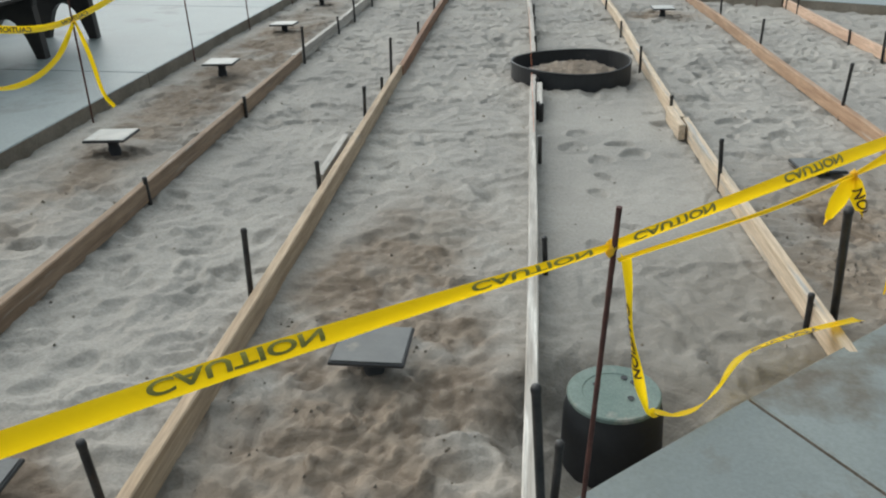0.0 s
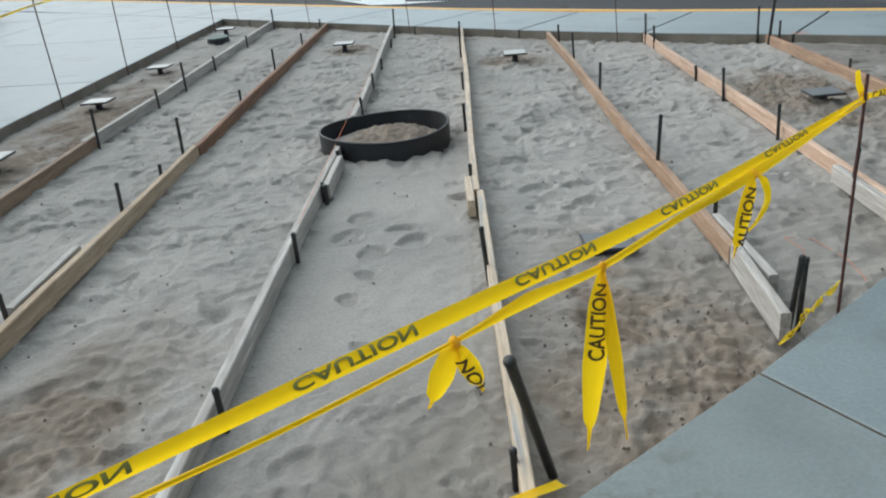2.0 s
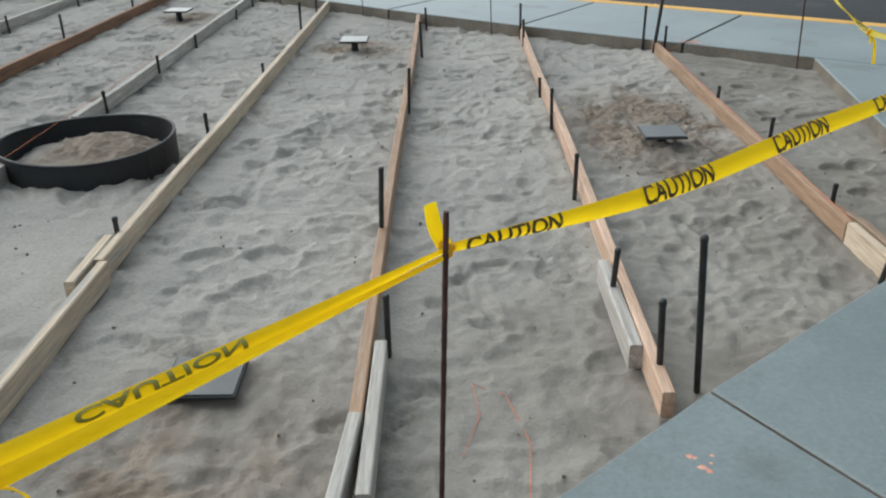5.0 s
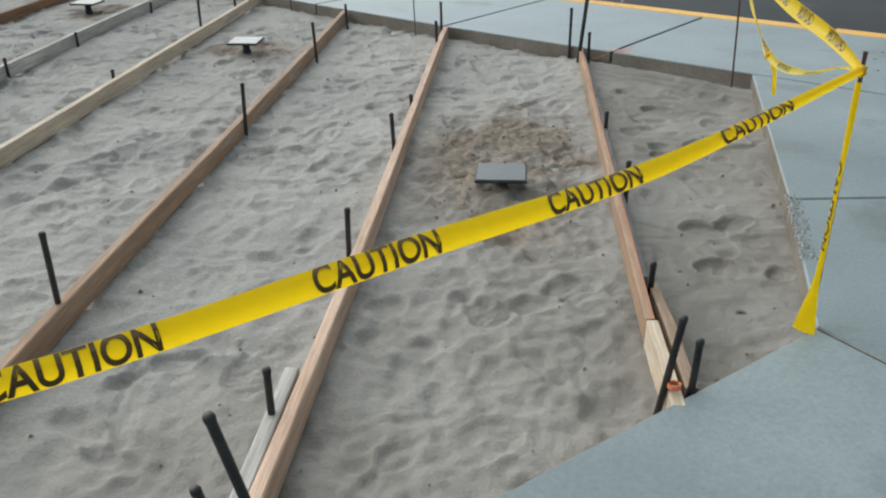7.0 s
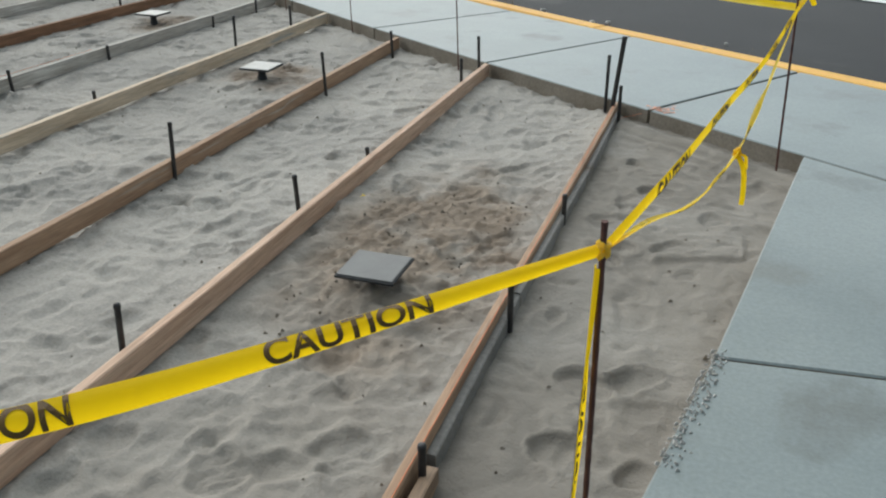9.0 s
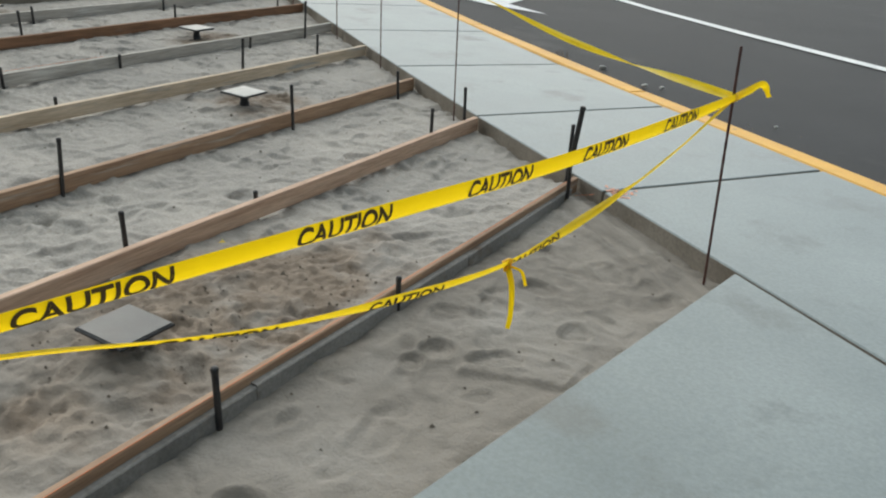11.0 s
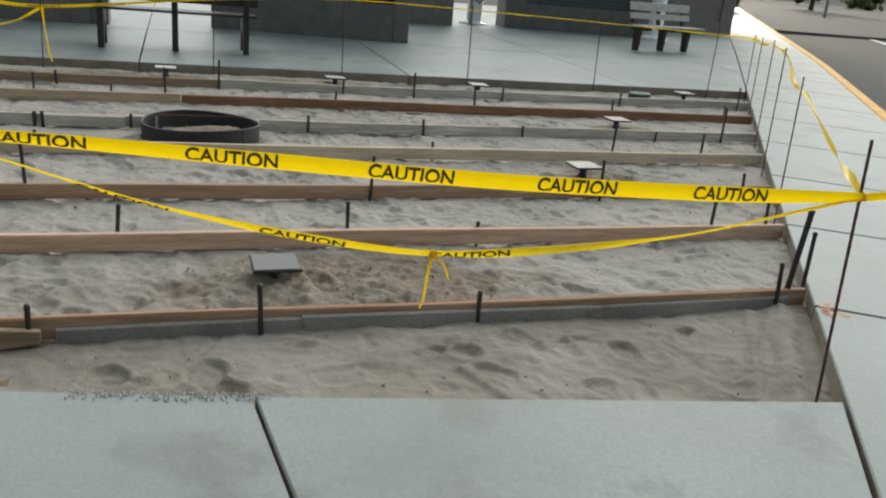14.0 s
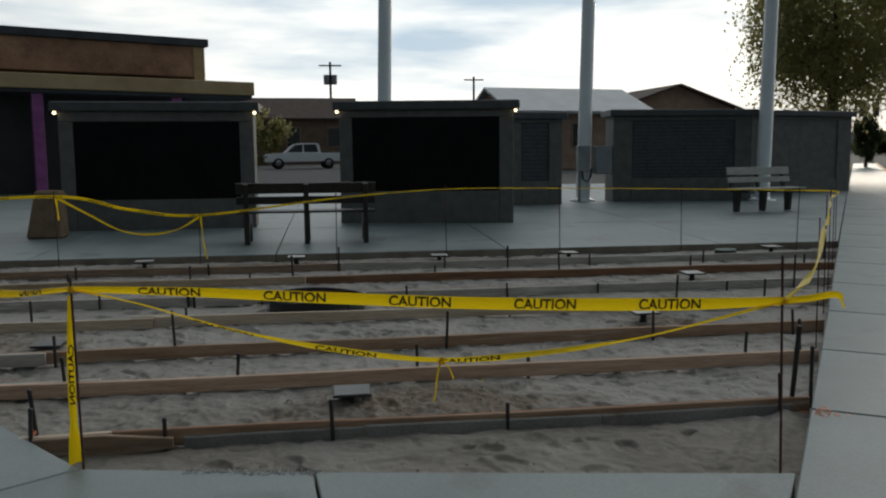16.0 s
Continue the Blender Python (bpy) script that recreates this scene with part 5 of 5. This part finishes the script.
HEDGE = surface("dark_hedge", (0.022, 0.030, 0.014), (0.055, 0.06, 0.028), 6, 0.9, 30, 0.35, 0.4, 0.03)
shop = thing("shop_building", "low brown shop with a stone fascia and tan canopy", "building")
shop.matrix_basis = pose(-20.5, 2.85, 0.18, 0, 0, math.degrees(math.atan2(-5.6, 2.5)))
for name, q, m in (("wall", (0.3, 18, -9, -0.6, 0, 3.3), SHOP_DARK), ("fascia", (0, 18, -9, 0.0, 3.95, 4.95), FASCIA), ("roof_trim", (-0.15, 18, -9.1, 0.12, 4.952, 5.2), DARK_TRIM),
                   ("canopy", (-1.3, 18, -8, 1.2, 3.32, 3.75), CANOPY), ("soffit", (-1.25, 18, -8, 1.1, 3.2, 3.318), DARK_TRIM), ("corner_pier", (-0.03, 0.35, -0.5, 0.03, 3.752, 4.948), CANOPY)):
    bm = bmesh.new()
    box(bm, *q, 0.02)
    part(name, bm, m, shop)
for u in (1.2, 5.2, 9.5):
    bm = bmesh.new()
    box(bm, u - 0.16, u + 0.16, 0.7, 1.02, 0, 3.198, 0.02)
    part("post", bm, PURPLE, shop)


def leaf_cloud(bm, centre, radii, count, size, seed):
    """Small leaf cards gathered in clumps within an uneven crown."""
    r = random.Random(seed)
    clumps = []
    for _ in range(max(count // 110, 6)):
        d = Vector((r.gauss(0, 1), r.gauss(0, 1), r.gauss(0, 1))).normalized() * r.uniform(0.35, 1.0) ** 0.6
        clumps.append((Vector((d.x * radii[0], d.y * radii[1], d.z * radii[2])), r.uniform(0.12, 0.28)))
    for _ in range(count):
        c, s = r.choice(clumps)
        p = Vector(centre) + c + Vector((r.gauss(0, 1) * radii[0], r.gauss(0, 1) * radii[1], r.gauss(0, 1) * radii[2])) * s * 0.6
        q = Euler((r.uniform(0, 6), r.uniform(0, 6), r.uniform(0, 6))).to_matrix()
        k = size * r.uniform(0.6, 1.3)
        bm.faces.new([bm.verts.new(p + q @ Vector(v) * k) for v in ((-0.5, 0, 0), (0, -0.28, 0.05), (0.5, 0, 0), (0, 0.28, 0.05))])


BARK = surface("bark", (0.05, 0.04, 0.03), (0.11, 0.09, 0.07), 6, 0.95, 30, 0.3, 0.6, 0.02, (1, 1, 0.3))
LEAVES_OLIVE = surface("olive_autumn_leaves", (0.09, 0.11, 0.045), (0.18, 0.15, 0.06), 0.5, 0.7, 5, 0.4, 0)
LEAVES_DARK = surface("dark_leaves", (0.028, 0.038, 0.02), (0.06, 0.066, 0.032), 0.7, 0.8, 5, 0.4, 0)
for leaf, tint in ((LEAVES_OLIVE, (0.52, 0.48, 0.21, 1)), (LEAVES_DARK, (0.07, 0.09, 0.035, 1))):
    # leaves let some light through
    nodes, links = leaf.node_tree.nodes, leaf.node_tree.links
    through_leaf, blend = nodes.new("ShaderNodeBsdfTranslucent"), nodes.new("ShaderNodeMixShader")
    through_leaf.inputs["Color"].default_value = tint
    blend.inputs["Fac"].default_value = 0.6
    links.new(nodes["Principled BSDF"].outputs["BSDF"], blend.inputs[1])
    links.new(through_leaf.outputs["BSDF"], blend.inputs[2])
    links.new(blend.outputs["Shader"], nodes["Material Output"].inputs["Surface"])


def tree(x, y, z, high, radii, count, size, mat, seed, label, leaf_z=0.6):
    base = thing("tree", label, "tree", "trees beyond the plaza")
    base.matrix_basis = pose(x, y, z)
    r = random.Random(seed)
    bm = bmesh.new()
    w = high * 0.022
    tube(bm, [(0, 0, 0), (0.05, 0.02, high * 0.25), (-0.05, 0.08, high * 0.5), (0.02, 0, high * 0.85)], [w * 1.5, w, w * 0.75, w * 0.2], 9)
    for _ in range(16):
        a, h = r.uniform(0, 6.28), r.uniform(0.3, 0.75) * high
        reach = radii[0] * r.uniform(0.5, 0.95)
        tube(bm, [(0, 0, h), (math.cos(a) * reach * 0.5, math.sin(a) * reach * 0.5, h + reach * 0.25), (math.cos(a) * reach, math.sin(a) * reach, h + reach * 0.45)], [w * 0.4, w * 0.25, w * 0.06], 6)
    part("trunk", bm, BARK, base, smooth=True)
    bm = bmesh.new()
    leaf_cloud(bm, (0, 0, high * leaf_z), radii, count, size, seed)
    part("crown", bm, mat, base)
    return base


tree(-26.5, 29.4, 0.4, 10.6, (3.9, 3.9, 4.2), 46000, 0.19, LEAVES_OLIVE, 4, "broad tree with olive and reddish autumn leaves", 0.66)
tree(-41, 41.3, 0.5, 3.9, (0.9, 0.9, 1.6), 6000, 0.17, LEAVES_DARK, 8, "dense dark rounded evergreen beside the sidewalk", 0.52)
tree(-72, 74, 0.8, 9, (4, 4, 3.8), 2500, 0.6, LEAVES_DARK, 9, "dark street tree far along the road", 0.55)
tree(-76, 0.6, 0.9, 5.5, (2.2, 2.6, 2.6), 2200, 0.4, LEAVES_OLIVE, 12, "small olive tree beside the parking lot", 0.55)

GRASS = surface("dry_grass", (0.16, 0.12, 0.05), (0.27, 0.21, 0.09), 1.5, 0.95, 40, 0.35, 0.6, 0.03)
bm = bmesh.new()
strip = [along(31, -3.5), along(60, -5), along(60, -0.05), along(31, -0.05)]
bm.faces.new([bm.verts.new((x, y, far_rise(min(x, -20), y) + 0.03)) for x, y in strip])
solo("grass_verge", bm, GRASS, "dry yellow-brown grass beside the far sidewalk", "grass", kind="structure")

TRUCK_PAINT = surface("silver_white_paint", (0.90, 0.92, 0.93), (0.94, 0.95, 0.96), 1, 0.3, 20, 0.03, 0, coat=0.5)
GLASS_DARK = surface("dark_window_glass", (0.02, 0.025, 0.03), (0.04, 0.045, 0.05), 2, 0.12, 20, 0.1, 0)
TYRE = surface("tyre_rubber", (0.012, 0.012, 0.012), (0.025, 0.025, 0.025), 9, 0.85, 60, 0.2, 0)
RIM = surface("alloy_rim", (0.3, 0.3, 0.31), (0.4, 0.4, 0.41), 9, 0.35, 60, 0.1, 0, metal=0.8)
RED_LAMP = surface("red_lens", (0.25, 0.02, 0.015), (0.35, 0.03, 0.02), 9, 0.3, 60, 0.1, 0)


def pickup_truck():
    """A crew-cab pickup seen from its side; nose towards its own -x."""
    base = thing("pickup_truck", "silver-white crew-cab pickup truck parked across the lot", "truck")
    base.matrix_basis = pose(-55, 5.0, far_rise(-55, 0) - 0.02, 0, 0, 97)
    half = 0.98

    def hull(name, side, y, mat, label="", parent=base):
        bm = bmesh.new()
        l = [bm.verts.new((x, -y, z)) for x, z in side]
        r = [bm.verts.new((x, y * 1.0, z)) for x, z in side]
        bm.faces.new(l)
        bm.faces.new(r[::-1])
        for i in range(len(side)):
            j = (i + 1) % len(side)
            bm.faces.new((l[i], r[i], r[j], l[j]))
        bmesh.ops.recalc_face_normals(bm, faces=bm.faces)
        bmesh.ops.bevel(bm, geom=list(bm.edges), offset=0.035, segments=2, affect="EDGES")
        return part(name, bm, mat, parent, label)
    hull("body", [(-2.9, 0.5), (-2.9, 0.95), (-2.8, 1.10), (-1.45, 1.18), (2.9, 1.18), (2.92, 0.55)], half, TRUCK_PAINT)
    cabin = hull("cab", [(-1.5, 1.15), (-0.75, 1.80), (-0.4, 1.90), (0.95, 1.90), (1.12, 1.80), (1.25, 1.15)], half * 0.88, TRUCK_PAINT)
    for s in (-1, 1):
        for side in ([(-1.22, 1.22), (-0.68, 1.74), (-0.12, 1.80), (-0.12, 1.22)], [(-0.02, 1.22), (-0.02, 1.80), (0.88, 1.80), (1.05, 1.22)]):
            bm = bmesh.new()
            f = [bm.verts.new((x, s * half * 0.885, z)) for x, z in side] + [bm.verts.new((x, s * half * 0.86, z)) for x, z in side]
            bm.faces.new(f[:4])
            bm.faces.new(f[7:3:-1])
            for i in range(4):
                bm.faces.new((f[i], f[4 + i], f[4 + (i + 1) % 4], f[(i + 1) % 4]))
            part("side_window", bm, GLASS_DARK, cabin)
    bm = bmesh.new()
    box(bm, -2.95, -2.80, -0.8, 0.8, 0.62, 0.92, 0.02)
    part("grille", bm, BENCH_METAL, base)
    for s in (-1, 1):
        bm = bmesh.new()
        box(bm, -2.93, -2.70, s * 0.90 - 0.1, s * 0.90 + 0.1, 0.80, 0.98, 0.02)
        part("headlight", bm, RIM, base)
        bm = bmesh.new()
        box(bm, 2.84, 2.95, s * 0.92 - 0.05, s * 0.92 + 0.05, 0.75, 1.1, 0.01)
        part("tail_light", bm, RED_LAMP, base)
        for x in (-1.9, 1.8):
            wheel = thing("wheel", "", "")
            wheel.parent = base
            wheel.matrix_basis = pose(x, s * 0.86, 0.40, 90, 0, 0)
            bm = bmesh.new()
            lathe(bm, [(0.24, -0.13), (0.38, -0.13), (0.41, -0.08), (0.41, 0.08), (0.38, 0.13), (0.24, 0.13)], 28)
            part("tyre", bm, TYRE, wheel, smooth=True)
            bm = bmesh.new()
            lathe(bm, [(0.01, -0.11), (0.10, -0.12), (0.245, -0.10), (0.245, 0.10), (0.10, 0.12), (0.01, 0.11)], 20)
            part("rim", bm, RIM, wheel, smooth=True)
    return base


pickup_truck()

HOUSE_WALL = surface("brown_siding", (0.17, 0.11, 0.075), (0.25, 0.17, 0.12), 1.5, 0.85, 12, 0.15, 0.2, 0.02)
ROOF = surface("brown_shingles", (0.075, 0.052, 0.042), (0.13, 0.09, 0.075), 2, 0.9, 8, 0.25, 0.4, 0.02)
METAL_ROOF = surface("pale_metal_roof", (0.42, 0.44, 0.46), (0.54, 0.56, 0.58), 0.8, 0.5, 12, 0.08, 0.1)
SIDING_LIGHT = surface("tan_siding", (0.34, 0.22, 0.15), (0.46, 0.33, 0.24), 1.5, 0.8, 12, 0.12, 0.1)


def house(x, y, turn, lx, ly, eave, ridge, wall, roof, label, windows=3):
    """A gabled house whose ridge runs along its own x; its front looks along -y."""
    z = far_rise(x, y) - 0.05
    base = thing("house", label, "house", "buildings beyond the plaza")
    base.matrix_basis = pose(x, y, z, 0, 0, turn)
    bm = bmesh.new()
    box(bm, -lx / 2, lx / 2, -ly / 2, ly / 2, 0, eave)
    for s in (-1, 1):
        bm.faces.new([bm.verts.new(p) for p in ((s * lx / 2 * 0.998, -ly / 2, eave), (s * lx / 2 * 0.998, ly / 2, eave), (s * lx / 2 * 0.998, 0, ridge - 0.1))])
    part("wall", bm, wall, base)
    bm = bmesh.new()
    for s in (-1, 1):
        o = 0.5
        a = [(-lx / 2 - o, s * (ly / 2 + o), eave - 0.15), (lx / 2 + o, s * (ly / 2 + o), eave - 0.15), (lx / 2 + o, 0, ridge), (-lx / 2 - o, 0, ridge)]
        up = [bm.verts.new(p) for p in a]
        dn = [bm.verts.new((p[0], p[1], p[2] - 0.18)) for p in a]
        bm.faces.new(up)
        bm.faces.new(dn[::-1])
        for i in range(4):
            bm.faces.new((up[i], dn[i], dn[(i + 1) % 4], up[(i + 1) % 4]))
    bmesh.ops.recalc_face_normals(bm, faces=bm.faces)
    part("roof", bm, roof, base)
    for k in range(windows):
        u = -lx / 2 + (k + 0.5) * lx / windows
        bm = bmesh.new()
        box(bm, u - 0.75, u + 0.75, -ly / 2 - 0.06, -ly / 2 - 0.005, eave * 0.35, eave * 0.78, 0.02)
        w = part("window", bm, SIDING_LIGHT, base)
        bm = bmesh.new()
        box(bm, u - 0.65, u + 0.65, -ly / 2 - 0.08, -ly / 2 - 0.062, eave * 0.35 + 0.1, eave * 0.78 - 0.1)
        part("pane", bm, GLASS_DARK, w)
    return base


house(-85, 1.0, 92, 17, 10, 4.9, 7.2, HOUSE_WALL, ROOF, "brown two-storey house with a shingled roof across the lot", 4)
house(-88, -16, 86, 14, 10, 4.6, 6.8, HOUSE_WALL, ROOF, "brown house with a low gabled roof far off", 3)
house(-49, 22.8, 98, 9.5, 9, 3.9, 5.6, SIDING_LIGHT, METAL_ROOF, "tan building with a pale metal gabled roof", 3)
house(-56, 33, 8, 7, 12, 4.2, 6.2, SIDING_LIGHT, ROOF, "building with a brown gable behind the memorial walls", 2)

# a long low bank of dark trees and roofs far off closes the view to the west
bm = bmesh.new()
for k in range(34):
    leaf_cloud(bm, (-125 + rs.uniform(-6, 6), -110 + k * 7.5, 4.2 + rs.uniform(-0.8, 0.8)), (5, 5.5, rs.uniform(2.2, 4.2)), 260, 1.5, 100 + k)
tagged(part("far_trees", bm, LEAVES_DARK, None), "far line of dark trees behind the houses", "trees", kind="stuff")
bm = bmesh.new()
for i, (x, y0, y1, h) in enumerate(((-240, -300, 300, 7.0), (-340, -400, 420, 12.0))):
    ys = [y0 + (y1 - y0) * k / 50 for k in range(51)]
    top = [bm.verts.new((x, y, h + 2.5 * noise.noise(Vector((y * 0.02, i * 9, 0))) + 1.2 * noise.noise(Vector((y * 0.09, i * 5, 3))))) for y in ys]
    low_ = [bm.verts.new((x + 30, y, 0.0)) for y in ys]
    for k in range(50):
        bm.faces.new((low_[k], low_[k + 1], top[k + 1], top[k]))
HILL = surface("far_hill", (0.05, 0.055, 0.05), (0.085, 0.085, 0.075), 0.05, 0.95, 1.0, 0.3, 0)
solo("far_hills", bm, HILL, "low dark wooded hills on the horizon", "hills", kind="structure")


def utility_pole(x, y, high, label, box_on=False):
    base = thing("utility_pole", label, "utility pole", "utility poles far off")
    base.matrix_basis = pose(x, y, far_rise(x, y) - 0.1)
    bm = bmesh.new()
    tube(bm, [(0, 0, 0), (0, 0, high)], [0.2, 0.13], 8)
    part("shaft", bm, BARK, base)
    bm = bmesh.new()
    box(bm, -0.08, 0.08, -1.3, 1.3, high - 0.5, high - 0.34, 0.01)
    part("crossarm", bm, BARK, base)
    if box_on:
        for s in (-0.45, 0.45):
            bm = bmesh.new()
            tube(bm, [(0.1, s, high - 2.6), (0.1, s, high - 1.5)], 0.33, 10)
            part("transformer", bm, BOX_GREY, base)
    return base


utility_pole(-90, 7.3, 11.7, "wooden utility pole with two grey transformers", True)
utility_pole(-100, 26, 11.0, "wooden utility pole with a crossarm")
utility_pole(-90, 48, 9.0, "wooden utility pole with a crossarm")

signal = thing("traffic_signal", "traffic signal on a long mast arm over the street", "traffic signal")
signal.matrix_basis = pose(-44, 51.5, 0.4, 0, 0, 0)
bm = bmesh.new()
tube(bm, [(0, 0, 0), (0, 0, 5.6)], [0.13, 0.09], 10)
part("pole", bm, BOX_GREY, signal)
bm = bmesh.new()
tube(bm, [(0, 0, 5.2), (-0.3, -5, 5.0), (-0.5, -10.5, 4.4)], [0.09, 0.07, 0.05], 8)
part("mast_arm", bm, BOX_GREY, signal)
for yy in (-8.2, -7.2):
    bm = bmesh.new()
    box(bm, -0.6, -0.3, yy - 0.18, yy + 0.18, 3.6, 4.6, 0.02)
    part("signal_head", bm, DARK_TRIM, signal)

# ---- roadside weed and litter by the kerb ----
bm = bmesh.new()
wx, wy = along(4.35, 1.82)
for k in range(16):
    a = rs.uniform(0, 6.28)
    tip = (wx + math.cos(a) * rs.uniform(0.02, 0.12), wy + math.sin(a) * 0.08, road_z(wx, wy) + rs.uniform(0.06, 0.20))
    tube(bm, [(wx, wy, road_z(wx, wy) - 0.02), ((wx + tip[0]) / 2 + 0.01, (wy + tip[1]) / 2, (road_z(wx, wy) + tip[2]) / 2), tip], [0.004, 0.003, 0.0015], 5)
solo("dry_weed", bm, LEAF, "dry brown weed growing against the kerb", "weed")
PALE_STONE = surface("pale_stone", (0.35, 0.35, 0.34), (0.5, 0.5, 0.48), 9, 0.8, 60, 0.2, 0.3)
for s, d, q in ((4.35, 2.25, 0.04), (3.6, 2.2, 0.035), (3.5, 2.32, 0.03), (2.2, 2.4, 0.02)):
    bm = bmesh.new()
    bmesh.ops.create_icosphere(bm, subdivisions=2, radius=q)
    for v in bm.verts:
        v.co *= 0.8 + 0.5 * noise.noise(v.co * 18 + Vector((s, d, 0)))
        v.co.z *= 0.6
    x, y = along(s, d)
    solo("stone", bm, PALE_STONE, "small pale stone lying in the gutter", "stone", "stones in the gutter", smooth=True, at=pose(x, y, road_z(x, y) + q * 0.35))
